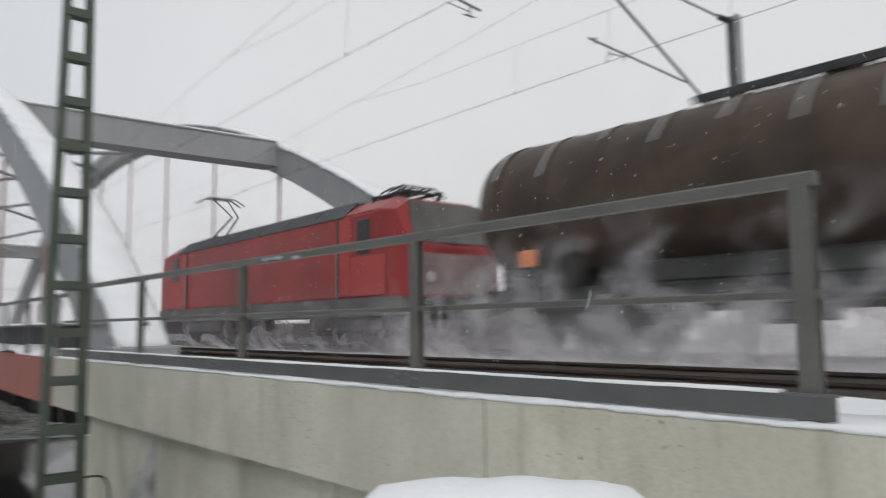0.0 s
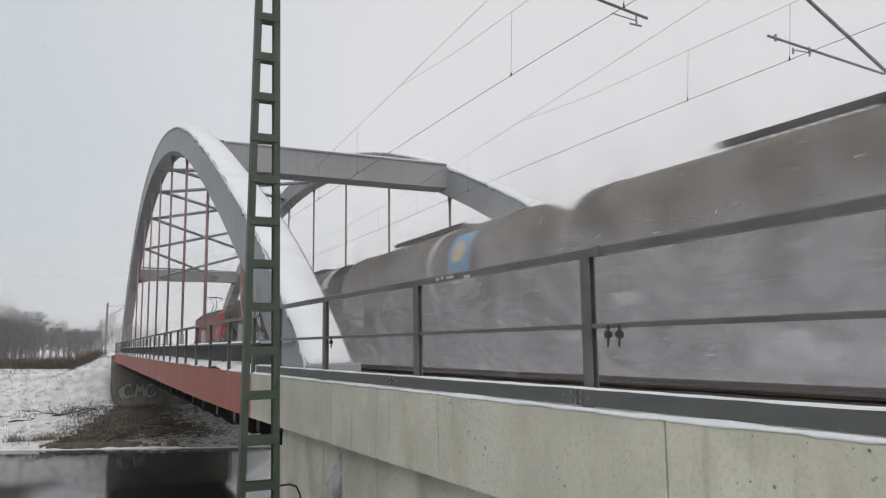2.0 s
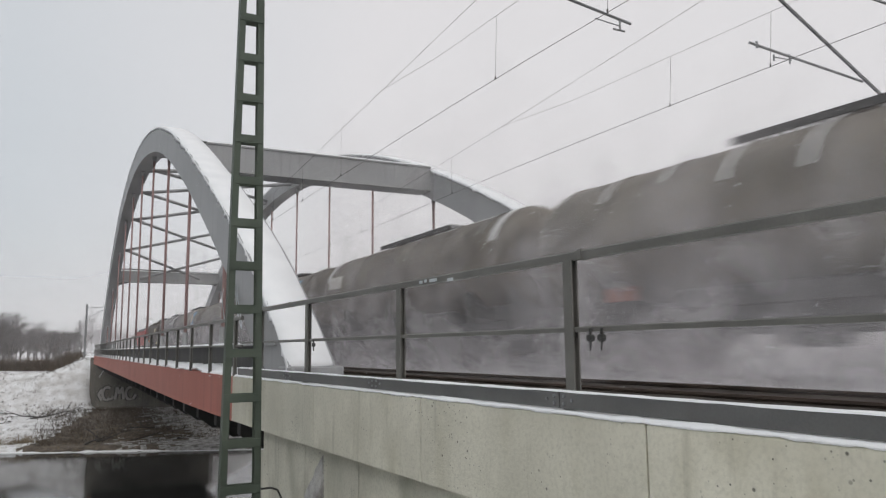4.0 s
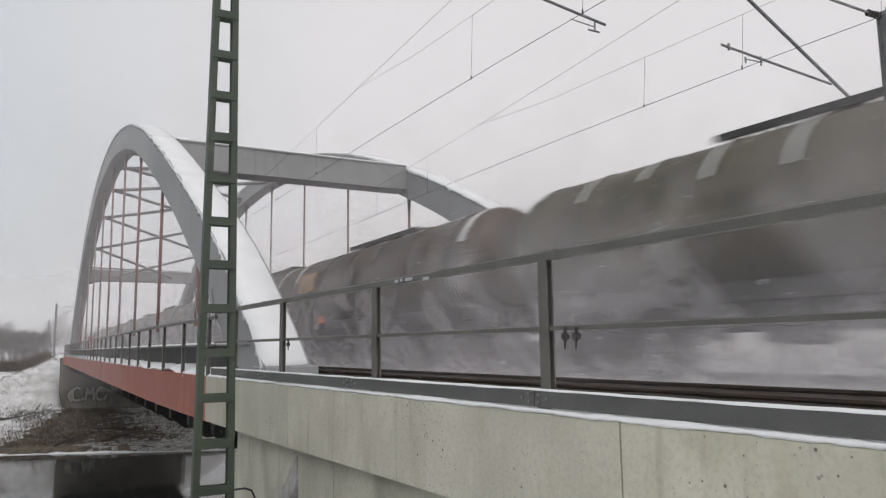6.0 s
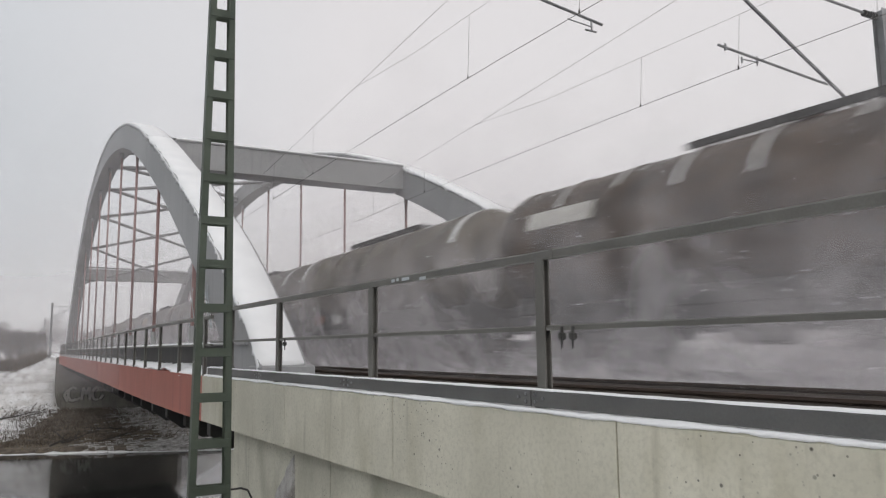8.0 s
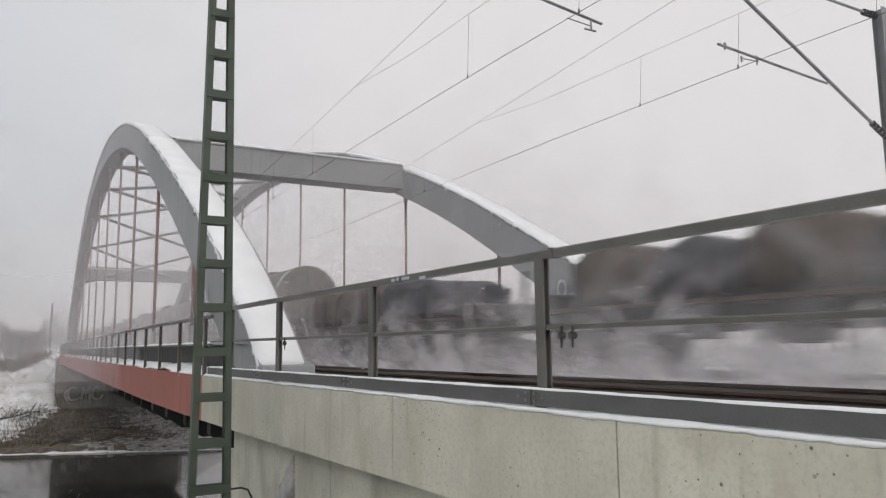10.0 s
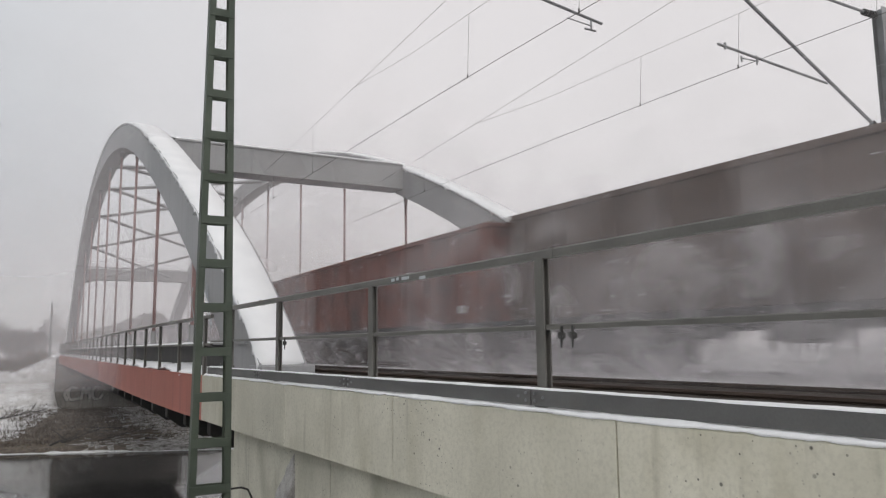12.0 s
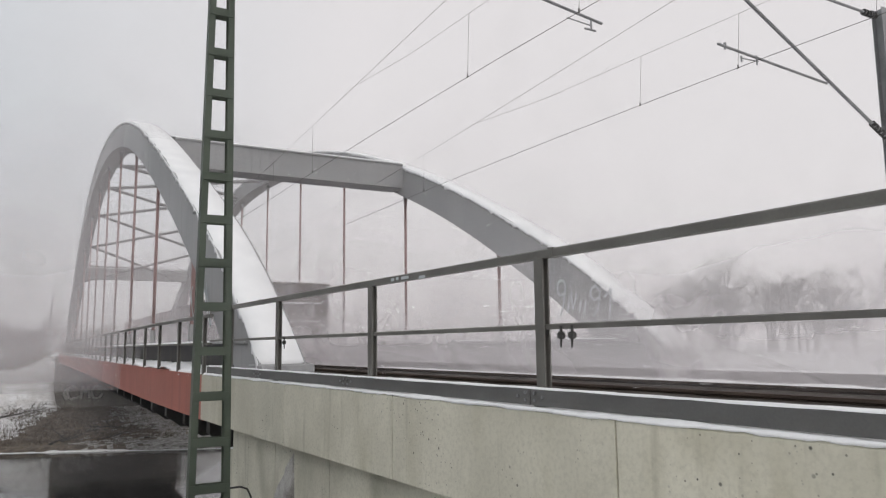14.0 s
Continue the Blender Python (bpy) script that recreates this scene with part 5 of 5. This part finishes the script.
def locomotive():
    t = thing("locomotive", "red electric freight locomotive, pantograph raised, dusted with snow", "locomotive")
    H = 8.75  # half length of the body
    side, top_w = 1.48, 0.98
    z_low, z_sk, z_edge, z_roof = 0.85, 1.3, 3.5, 3.95

    def section(y, w, z0, ze, zr, tw):
        return [(-w, y, z0), (w, y, z0), (w, y, ze), (tw, y, zr), (-tw, y, zr), (-w, y, ze)]
    bm = bmesh.new()
    loft(bm, [section(-H, 1.36, z_sk, 2.35, 2.5, 1.1), section(-H + 0.1, 1.4, z_sk, 2.6, 2.75, 1.08), section(-H + 0.55, 1.45, z_sk, 3.42, 3.72, 0.98), section(-H + 1.2, side, z_sk, z_edge, 3.86, top_w), section(-H + 2.9, side, z_sk, z_edge, 3.86, top_w), section(H - 2.9, side, z_sk, z_edge, 3.86, top_w), section(H - 1.2, side, z_sk, z_edge, 3.86, top_w), section(H - 0.55, 1.45, z_sk, 3.42, 3.72, 0.98), section(H - 0.1, 1.4, z_sk, 2.6, 2.75, 1.08), section(H, 1.36, z_sk, 2.35, 2.5, 1.1)])
    bmesh.ops.bevel(bm, geom=[e for e in bm.edges if abs(e.verts[0].co.y - e.verts[1].co.y) > 1], offset=0.05, segments=2, affect="EDGES")
    part("body", bm, LOCO_RED, t)
    bm = bmesh.new()
    loft(bm, [[(-side + 0.02, y, z_low), (side - 0.02, y, z_low), (side + 0.015, y, z_sk), (-side - 0.015, y, z_sk)] for y in (-H + 0.25, H - 0.25)])
    part("skirt", bm, LOCO_SKIRT, t, "dusty grey skirt")
    # sloped roof panels between the cabs
    ys = steps(-H + 2.9, H - 2.0, 1.9)
    for s in (-1, 1):
        for a, b in zip(ys, ys[1:]):
            bm = bmesh.new()
            loft(bm, [[(s * (side + 0.012), y, z_edge - 0.02), (s * (side - 0.05), y, z_edge - 0.05), (s * (top_w - 0.05), y, 3.86), (s * (top_w + 0.02), y, z_roof)] for y in (a + 0.03, b - 0.03)])
            part("roof_panel", bm, LOCO_ROOF, t, "dark grey sloped roof panel")
    bm = bmesh.new()
    box(bm, -top_w, top_w, -H + 2.9, H - 2.0, 3.84, 3.93, 0.02)
    part("roof_deck", bm, LOCO_ROOF, t)
    for e in (-1, 1):
        for s in (-1, 1):
            bm = bmesh.new()
            box(bm, s * side - 0.015, s * side + 0.015, e * (H - 1.95) - 0.3, e * (H - 1.95) + 0.3, 2.42, 3.32, 0.012)
            part("cab_window", bm, GLASS_DARK, t, "dark cab side window")
            bm = bmesh.new()
            box(bm, s * (side + 0.01) - 0.012, s * (side + 0.01) + 0.012, e * (H - 2.85) - 0.28, e * (H - 2.85) + 0.28, 1.4, 3.4, 0.01)
            part("cab_door", bm, LOCO_PALE, t, "red cab door")
            # flat dark strip in place of the shadow in the door recess
            bm = bmesh.new()
            box(bm, s * (side + 0.004) - 0.012, s * (side + 0.004) + 0.012, e * (H - 3.2) - 0.05, e * (H - 3.2) + 0.05, 1.32, 3.45)
            part("door_gap", bm, UNDER, t, "dark strip standing for the shade of the door recess")
            bm = bmesh.new()
            box(bm, s * (side + 0.006) - 0.012, s * (side + 0.006) + 0.012, e * (H - 1.75) - 0.78, e * (H - 1.75) + 0.78, 1.36, 2.36, 0.01)
            part("cab_panel", bm, LOCO_PALE, t, "brighter red cab side panel")
            bm = bmesh.new()
            tube(bm, (s * (side + 0.05), e * (H - 3.2), 1.3), (s * (side + 0.05), e * (H - 3.2), 2.7), 0.018, 6)
            part("handrail", bm, GALV, t)
            bm = bmesh.new()
            tube(bm, (s * 0.85, e * (H - 0.02), 1.75), (s * 0.85, e * (H + 0.06), 1.75), 0.13, 14)
            part("headlight", bm, WHITE, t)
        bm = bmesh.new()
        loft(bm, [[(x, e * (H - 0.2), 2.6), (x, e * (H + 0.0), 2.6), (x * 0.86, e * (H - 0.42), 3.66), (x * 0.86, e * (H - 0.7), 3.66)] for x in (-1.28, 1.28)])
        part("windscreen", bm, LOCO_SKIRT, t, "windscreen crusted with grey snow")
        # plate added over the cab end, tinted like the mist hanging there
        bm = bmesh.new()
        loft(bm, [[(-1.3, e * (H + 0.012), 1.35), (1.3, e * (H + 0.012), 1.35), (1.3, e * (H + 0.012), 2.33), (-1.3, e * (H + 0.012), 2.33)], [(-1.12, e * (H - 0.02), 1.35), (1.12, e * (H - 0.02), 1.35), (1.12, e * (H - 0.02), 2.3), (-1.12, e * (H - 0.02), 2.3)]])
        part("snow_crust", bm, MISTED_RED, t, "cab end plate tinted for the mist before it")
        bm = bmesh.new()
        box(bm, -1.3, 1.3, e * (H - 0.3) - 0.15, e * (H - 0.3) + 0.15, 0.35, 0.9, 0.04)
        part("snow_plough", bm, LOCO_SKIRT, t)
        for x in (-0.875, 0.875):
            shared("buffer", buffer, DARK, t, "buffer", pose(x, e * (H - 0.15), 1.06, 0, 0, 0 if e > 0 else 180))
    for s in (-1, 1):
        CURRENT[0] = shared("loco_bogie", lambda bm: (bogie_frame(bm), box(bm, -1.1, -0.95, -1.9, 1.9, 0.45, 0.85, 0.03), box(bm, 0.95, 1.1, -1.9, 1.9, 0.45, 0.85, 0.03)), DARK, t, "bogie_frame", pose(0, s * 5.2, 0))
        for d in (-1.3, 1.3):
            shared("wheelset", wheelset, RAILSTEEL, CURRENT[0], "wheelset", pose(0, d, 0))

    def pantograph(y, up, e):
        p = part("pantograph_base", frame_bm(y), DARK, t, "black pantograph frame")
        bm = bmesh.new()
        knee, head = Vector((0, y + e * 1.15, 4.1 + 0.75 * up)), Vector((0, y - e * 0.35, 4.15 + (RISE - 0.05) * up))
        for x in (-0.12, 0.12):
            tube(bm, (x * 2, y - e * 0.6, 4.12), knee + Vector((x, 0, 0)), 0.035, 6)
            tube(bm, knee + Vector((x, 0, 0)), head + Vector((x * 2.5, 0, 0)), 0.025, 6)
        part("pantograph_arm", bm, DARK, t, "raised pantograph arm" if up > 0.5 else "folded pantograph arm")
        bm = bmesh.new()
        for d in (-0.2, 0.2):
            tube(bm, head + Vector((-0.55, d, 0)), head + Vector((0.55, d, 0)), 0.03, 6)
            for s in (-1, 1):
                tube(bm, head + Vector((s * 0.55, d, 0)), head + Vector((s * 0.95, d, -0.22)), 0.025, 6)
        for x in (-0.5, 0.5):
            tube(bm, head + Vector((x, -0.2, 0)), head + Vector((x, 0.2, 0)), 0.02, 6)
        part("collector_head", bm, DARK, t, "collector strips")

    RISE = 5.22 + 0.6 - 4.15

    def frame_bm(y):
        bm = bmesh.new()
        for x in (-0.5, 0.5):
            box(bm, x - 0.04, x + 0.04, y - 0.9, y + 0.9, 4.05, 4.12)
            for d in (-0.8, 0.8):
                tube(bm, (x, y + d, 3.9), (x, y + d, 4.06), 0.06, 8)
        box(bm, -0.5, 0.5, y - 0.65, y - 0.55, 4.05, 4.13)
        box(bm, -0.5, 0.5, y + 0.55, y + 0.65, 4.05, 4.13)
        return bm
    pantograph(H - 3.0, 1.0, -1)
    pantograph(-H + 2.1, 0.06, 1)
    bm = bmesh.new()
    for k in range(5):
        tube(bm, (0.5, -4 + 1.6 * k, 3.92), (0.5, -4 + 1.6 * k, 4.2), 0.06, 8)
    tube(bm, (0.5, -4.2, 4.2), (0.5, 2.7, 4.2), 0.025, 6)
    part("roof_busbar", bm, DARK, t)
    return t


SPEED = 25.4
G = "half-hidden in blown snow"
train = [(locomotive(), 22.9)]


def hitch(front, make, half):
    train.append((make, front - half))


ORANGE_PLATE = ("warning_plate", ORANGE, 6.3, 1.32, 0.75, 0.34, "orange hazard plate")
RED_PLATE = ("warning_plate", MUTED_RED, 4.4, 1.55, 0.9, 0.3, "grimy orange-red hazard plate")
hitch(12.8, tank_wagon("dirty dark-brown ribbed tank wagon streaked with snow", TANK_BROWN, 7.75, "ribs", (("plate", ORANGE, 5.55, 1.75, 0.42, 0.34, "orange hazard plate"), ("plate", CREAM, -4.6, 2.8, 0.9, 0.55, "cream label plate"), ("plate", CREAM, -4.7, 1.4, 1.0, 0.3, "cream label plate"))), 7.75)
hitch(-2.9, tank_wagon("black tank wagon with grey panels and orange plate", TANK_BLACK, 7.3, "plain", (("plate", TANK_PALE, 2.9, 2.9, 0.75, 0.75, "grey access panel"), RED_PLATE)), 7.3)
for f in (-18.1, -35.0, -51.9):
    hitch(f, tank_wagon("grimy grey tank wagon with pale bands and a blue panel", TANK_GREY, 8.15, "panel", (("plate", WHITE, 5.0, 1.4, 0.9, 0.3, "white marking plate"),)), 8.15)
PL = (RED_PLATE, ("plate", WHITE, -1.6, 1.6, 0.7, 0.3, "white marking plate"))
hitch(-69.1, tank_wagon("grimy grey tank wagon, " + G, TANK_GREY, 8.2, "plain", (("plate", TANK_PALE, 5.2, 3.1, 1.5, 0.5, "pale marking patch"),)), 8.2)
hitch(-85.6, tank_wagon("grimy ribbed tank wagon streaked with snow", TANK_GREY, 8.15, "ribs", PL), 8.15)
hitch(-102.1, tank_wagon("brown-grey ribbed tank wagon streaked with snow", TANK_GREY, 8.15, "ribs", PL), 8.15)
hitch(-118.8, tank_wagon("dirty brown tank wagon with a cream marking field", TANK_BROWN, 8.6, "plain", (("plate", TAN, 4.8, 2.95, 2.1, 0.8, "tan marking field"), ("plate", ORANGE, 4.3, 1.6, 0.8, 0.3, "orange hazard plate"), ("plate", WHITE, 4.9, 1.35, 0.5, 0.26, "white marking plate"))), 8.6)
hitch(-136.5, tank_wagon("olive-brown ribbed tank wagon with red marking bars", TANK_OLIVE, 8.3, "ribs", (("plate", MUTED_RED, -3.6, 1.55, 1.3, 0.32, "red marking bar"), ("plate", WHITE, -4.9, 1.6, 0.8, 0.26, "white marking plate"))), 8.3)
hitch(-153.4, tank_wagon("grey-brown tank wagon with a blue marking field", TANK_GREY, 8.6, "plain", (("plate", MUTED_BLUE, 5.0, 3.1, 1.0, 0.4, "faded blue marking field"), ("plate", DULL, 3.3, 3.0, 1.6, 0.6, "pale dusty marking field"), ("plate", DULL, 6.1, 3.0, 0.5, 0.6, "pale dusty marking field"), ("plate", DULL, 0.6, 2.2, 1.2, 0.3, "pale dusty marking field"))), 8.6)
hitch(-171.0, tank_wagon("grimy grey tank wagon, " + G, TANK_GREY, 7.7, "plain", (("plate", WHITE, 2.4, 1.5, 0.9, 0.3, "white marking plate"), RED_PLATE)), 7.7)
hitch(-186.6, tank_wagon("brown ribbed tank wagon with a pale marking bar", TANK_BROWN, 8.4, "ribs", (("plate", TANK_PALE, 4.2, 3.3, 2.2, 0.4, "pale marking bar"),)), 8.4)
hitch(-203.7, tank_wagon("grimy grey tank wagon, " + G, TANK_GREY, 8.4, "plain", PL), 8.4)
hitch(-220.8, flat_wagon("low flat wagon carrying dark bundled loads", 4, 8.4), 8.4)
hitch(-238.0, flat_wagon("low flat wagon carrying dark lumpy loads", 9, 8.4), 8.4)
hitch(-255.55, gondola("red-brown high-sided open wagon with ribbed walls", RUST, 8.45), 8.45)
hitch(-272.25, gondola("faded red-brown open wagon with ribbed walls", RUST, 8.5), 8.5)
hitch(-289.15, gondola("sooty dark-brown open wagon with ribbed walls", RUST_DARK, 8.2), 8.2)
hitch(-305.55, gondola("sooty dark-brown open wagon at the train's end", RUST_DARK, 7.4), 7.4)

# ---- blown snow round the train ----
DUST_THIN = mist_material("blown snow thin", 0.8, 0.24, 3.0, 0.95, floor=0.0, ends=9.5, base=0.04, tone=0.8, detail=8.0)
DUST_THICK = mist_material("blown snow thick", 0.52, 0.24, 5.0, 0.6, floor=0.0, ends=10.5, base=0.3, tone=0.86, detail=8.0)
VEIL = mist_material("thin snow veil", 0.3, 0.2, 5.8, 0.3, floor=0.5, ends=10.5, base=0.06, tone=0.84)
DUST_FAINT = mist_material("faint blown snow", 0.5, 0.3, 2.4, 0.8, floor=-0.2, ends=10.5, base=0.2, tone=0.8, detail=8.0)
DUST_LOW = mist_material("blown snow low", 0.9, 0.34, 1.5, 0.95, floor=-0.25, ends=10.5, base=0.38, tone=0.82, warp=0.8, detail=8.0)


def veil(bm, x, half, z1, seed, amp):
    """One billowing sheet of airborne snow, bulging outward."""
    ny, nz = 40, 10
    grid = []
    for j in range(nz + 1):
        z = -0.12 + (z1 + 0.12) * j / nz
        row = []
        for i in range(ny + 1):
            y = -half + 2 * half * i / ny
            e = amp * noise.noise((y * 0.45 + seed, z * 0.6, seed * 1.7)) + amp * 0.5 * noise.noise((y * 1.3, z * 1.5, seed))
            bulge = 0.55 * math.sin(math.pi * min(1, j / nz * 1.1))
            row.append(bm.verts.new((x + math.copysign(1, x) * bulge + e, y, z)))
        grid.append(row)
    for a, b in zip(grid, grid[1:]):
        for i in range(ny):
            bm.faces.new((a[i], a[i + 1], b[i + 1], b[i]))


clouds = []


def snow_cloud(label, sheets, y_front, half):
    t = thing("snow_cloud", label, "blown snow", "snow clouds along the train")
    for k, (x, z1, mat, amp, seed) in enumerate(sheets):
        shared(("veil", k, round(half, 1), x, z1, mat.name, seed), lambda bm: veil(bm, x, half, z1, seed, amp), mat, t, "billow", smooth=True)
    clouds.append((t, y_front - half))


def veils(level, seed):
    """Sheets from the wheels outward; level is how thick the cloud has grown."""
    out = [(-1.75, 1.5, DUST_LOW, 0.16, seed), (1.8, 1.5, DUST_LOW, 0.2, seed + 5)] + ([(-2.05, 1.4, DUST_LOW, 0.2, seed + 3)] if level else [])
    if level == 0:
        out = [(-1.75, 1.3, DUST_FAINT, 0.16, seed), (1.8, 1.5, DUST_LOW, 0.2, seed + 5), (-2.0, 2.6, DUST_FAINT, 0.25, seed + 1)]
    elif level == 1:
        out += [(-1.85, 3.4, DUST_THIN, 0.25, seed + 1), (-2.2, 3.4, DUST_THIN, 0.3, seed + 2), (1.9, 3.4, DUST_THIN, 0.3, seed + 7)]
    else:
        out += [(-1.85, 4.6, DUST_THICK, 0.25, seed + 1), (-2.25, 4.6, DUST_THICK, 0.3, seed + 2), (1.9, 4.6, DUST_THICK, 0.3, seed + 7), (-2.7, 5.6, VEIL, 0.4, seed + 4)]
    return out


snow_cloud("low snow swirling round the locomotive's wheels", [(-1.7, 1.3, DUST_LOW, 0.15, 1), (1.7, 1.2, DUST_LOW, 0.15, 2), (-2.0, 1.6, DUST_FAINT, 0.3, 4)], 31.0, 10.5)
y = 16.0
i = 0
while y > -318:
    lvl = 1 if y > -10 or -246 < y < -215 else (0 if -280 < y < -215 else 2)
    snow_cloud("powder snow billowing beside the wagons", veils(lvl, 10 * (i % 3) + (1 if lvl == 2 else 0)), y, 10.5)
    y -= 15.0
    i += 1
TAIL = mist_material("trailing snow", 0.38, 0.3, 4.2, 0.3, floor=0.2, ends=26, base=0.4)
WAKE = mist_material("hanging snow haze", 0.17, 0.4, 11.0, 0.16, floor=1.0, ends=34, base=0.4)
wakes = []


def wake(label, sheets, y_mid, half, t1, drift=5.0):
    snow_cloud(label, sheets, y_mid + half, half)
    wakes.append((*clouds.pop(), t1, drift))


wake("thinning snow cloud trailing behind the train", [(-2.6, 4.2, TAIL, 0.4, 3), (-0.4, 4.2, TAIL, 0.5, 5), (1.6, 4.2, TAIL, 0.4, 7)], -326, 26, 13.0)
LINGER = mist_material("lingering powder", 0.34, 0.4, 4.6, 0.3, floor=0.3, ends=26, base=0.55, tone=0.86, detail=4.0)
wake("powder lingering along the bridge deck beside the train", [(-3.0, 4.6, LINGER, 0.4, 31), (-3.7, 4.6, LINGER, 0.4, 33)], 48 - 25.4 * 3.5, 26, 3.5, 0.4)
GROUND_DRIFT = mist_material("powder over the rails", 0.6, 0.35, 2.2, 0.4, floor=0.2, ends=26, base=0.6, tone=0.84)
wake("low powder settling over the rails behind the train", [(-2.5, 2.2, GROUND_DRIFT, 0.3, 21), (2.4, 2.2, GROUND_DRIFT, 0.3, 23)], -333, 26, 13.4)
for k, (ym, stop) in enumerate(((-60, 5.0), (-115, 6.6), (-180, 9.0), (-250, 11.5), (-300, 12.8))):
    wake("thin snow haze hanging along the line", [(-3.4, 11.0, WAKE, 0.6, 11 + k)], ym, 34, stop)


# powder drifting off sideways across the bridge
DRIFT = mist_material("drifting powder", 0.24, 0.4, 22.0, 0.1, floor=5.0, ends=30, base=0.5, tone=0.86, detail=2.0, warp=0.3)
DRIFT_FAR = mist_material("far drifting powder", 0.09, 0.4, 30.0, 0.1, floor=12.0, ends=30, base=0.5, tone=0.86, detail=2.0, warp=0.3)
drifts = []
for k, (yy, mid) in enumerate(((26, 6.9), (36, 6.6), (25, 13.6), (33, 13.2), (50, 13.0), (72, 13.4))):
    t = thing("powder_curtain", "tall thin curtain of powder drifting over the bridge", "blown snow", "drifting powder curtains")
    bm = bmesh.new()
    veil(bm, -0.4, 30, 22 if yy < 45 else 30, 40 + k, 1.2)
    part("billow", bm, DRIFT if yy < 45 else DRIFT_FAR, t, smooth=True)
    drifts.append((t, yy, mid))
CURTAIN = mist_material("low drifting powder", 0.42, 0.4, 4.5, 0.2, floor=1.2, ends=18, base=0.5, tone=0.86, detail=3.0, warp=0.4)
for k, (yy, mid) in enumerate(((23, 14.6), (31, 14.2))):
    t = thing("powder_curtain", "low dense curtain of powder behind the train", "blown snow", "drifting powder curtains")
    bm = bmesh.new()
    veil(bm, -0.4, 18, 4.5, 60 + k, 0.8)
    part("billow", bm, CURTAIN, t, smooth=True)
    drifts.append((t, yy, mid))


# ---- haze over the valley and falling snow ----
# Haze is drawn as nested see-through cylinders that pale whatever stands behind them.
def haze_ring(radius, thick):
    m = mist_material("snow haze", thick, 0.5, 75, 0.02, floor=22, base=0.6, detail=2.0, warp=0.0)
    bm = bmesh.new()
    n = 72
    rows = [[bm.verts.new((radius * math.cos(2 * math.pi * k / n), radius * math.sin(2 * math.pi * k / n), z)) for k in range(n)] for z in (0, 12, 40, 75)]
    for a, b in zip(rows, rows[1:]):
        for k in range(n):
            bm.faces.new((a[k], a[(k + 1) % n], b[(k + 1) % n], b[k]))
    ob = tagged(part("haze", bm, m, smooth=True), "see-through sheet that draws the valley's pale falling-snow haze", "haze", kind="stuff")
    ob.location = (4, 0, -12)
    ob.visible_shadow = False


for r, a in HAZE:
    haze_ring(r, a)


def snowfall(seed, count, speed):
    rng = random.Random(seed)
    v, f = [], []
    for _ in range(count):
        x, y, z = rng.uniform(-8, 40), rng.uniform(0.8, 26), rng.uniform(-4, 48)
        x -= 14 * speed[0] * rng.random()
        r = rng.uniform(0.003, 0.0075)
        i0 = len(v)
        v += [(x + r, y, z), (x - r * 0.6, y + r, z), (x - r * 0.6, y - r, z), (x, y, z + r * 1.3), (x, y, z - r * 1.3)]
        f += [(i0 + a, i0 + b, i0 + c) for a, b, c in ((0, 1, 3), (1, 2, 3), (2, 0, 3), (1, 0, 4), (2, 1, 4), (0, 2, 4))]
    me = bpy.data.meshes.new("snowfall")
    me.from_pydata(v, [], f)
    me.materials.append(SNOW)
    return tagged(new("snowfall", me), "scattered white snowflakes falling", "snowfall", kind="stuff")


def train_flurry(seed, count):
    """Flakes torn along beside the wagons."""
    rng = random.Random(seed)
    v, f = [], []
    for _ in range(count):
        y = rng.uniform(-190, 30)
        x, z = rng.uniform(4.6, 10.0) + bend(max(0, y)), rng.uniform(-0.5, 4.6)
        r = rng.uniform(0.004, 0.010)
        i0 = len(v)
        v += [(x + r, y, z), (x - r * 0.6, y + r, z), (x - r * 0.6, y - r, z), (x, y, z + r * 1.3), (x, y, z - r * 1.3)]
        f += [(i0 + a, i0 + b, i0 + c) for a, b, c in ((0, 1, 3), (1, 2, 3), (2, 0, 3), (1, 0, 4), (2, 1, 4), (0, 2, 4))]
    me = bpy.data.meshes.new("snowfall")
    me.from_pydata(v, [], f)
    me.materials.append(SNOW)
    return tagged(new("snowfall", me), "snowflakes torn along by the passing train", "snowfall", kind="stuff")


flurries = [(train_flurry(5, 5200), (-0.1, 7.0, -0.05)), (train_flurry(6, 4200), (-0.12, 11.0, 0.02)), (snowfall(1, 3800, (-1.2, 0.8, -2.2)), (-1.2, 0.8, -2.2)), (snowfall(2, 3000, (-0.6, 1.8, -3.2)), (-0.6, 1.8, -3.2))]


# ---- movement ----
def along(s0, u, speed, z=RAIL_Z):
    rows = []
    for k in range(29):
        t = k * 0.5
        yy = s0 + speed * t
        rows.append((t, on_line(u, yy, z)))
    return rows


def motions():
    for ob, s0 in train:
        walk(ob, along(s0, FAR_U, SPEED))
    for ob, s0 in clouds:
        walk(ob, along(s0, FAR_U, SPEED))
    for ob, s0, t1, drift in wakes:
        walk(ob, [(k * 0.5, on_line(FAR_U, s0 + SPEED * min(k * 0.5, t1) + drift * max(0, k * 0.5 - t1), RAIL_Z)) for k in range(29)])
    for ob, yy, mid in drifts:
        walk(ob, [(t, pose((11 + 0.32 * yy if mid < 10 else 2 + 0.2 * yy) + 5.5 * (mid - t), yy + 0.5 * t, -1.4 if yy < 45 else -9.3, 0, 0, 84)) for t in (0, 3.5, 7, 10.5, 14)])
    for ob, (vx, vy, vz) in flurries:
        walk(ob, [(0, pose(0, 0, 0)), (7, pose(7 * vx, 7 * vy, 7 * vz)), (14, pose(14 * vx, 14 * vy, 14 * vz))])


motions()
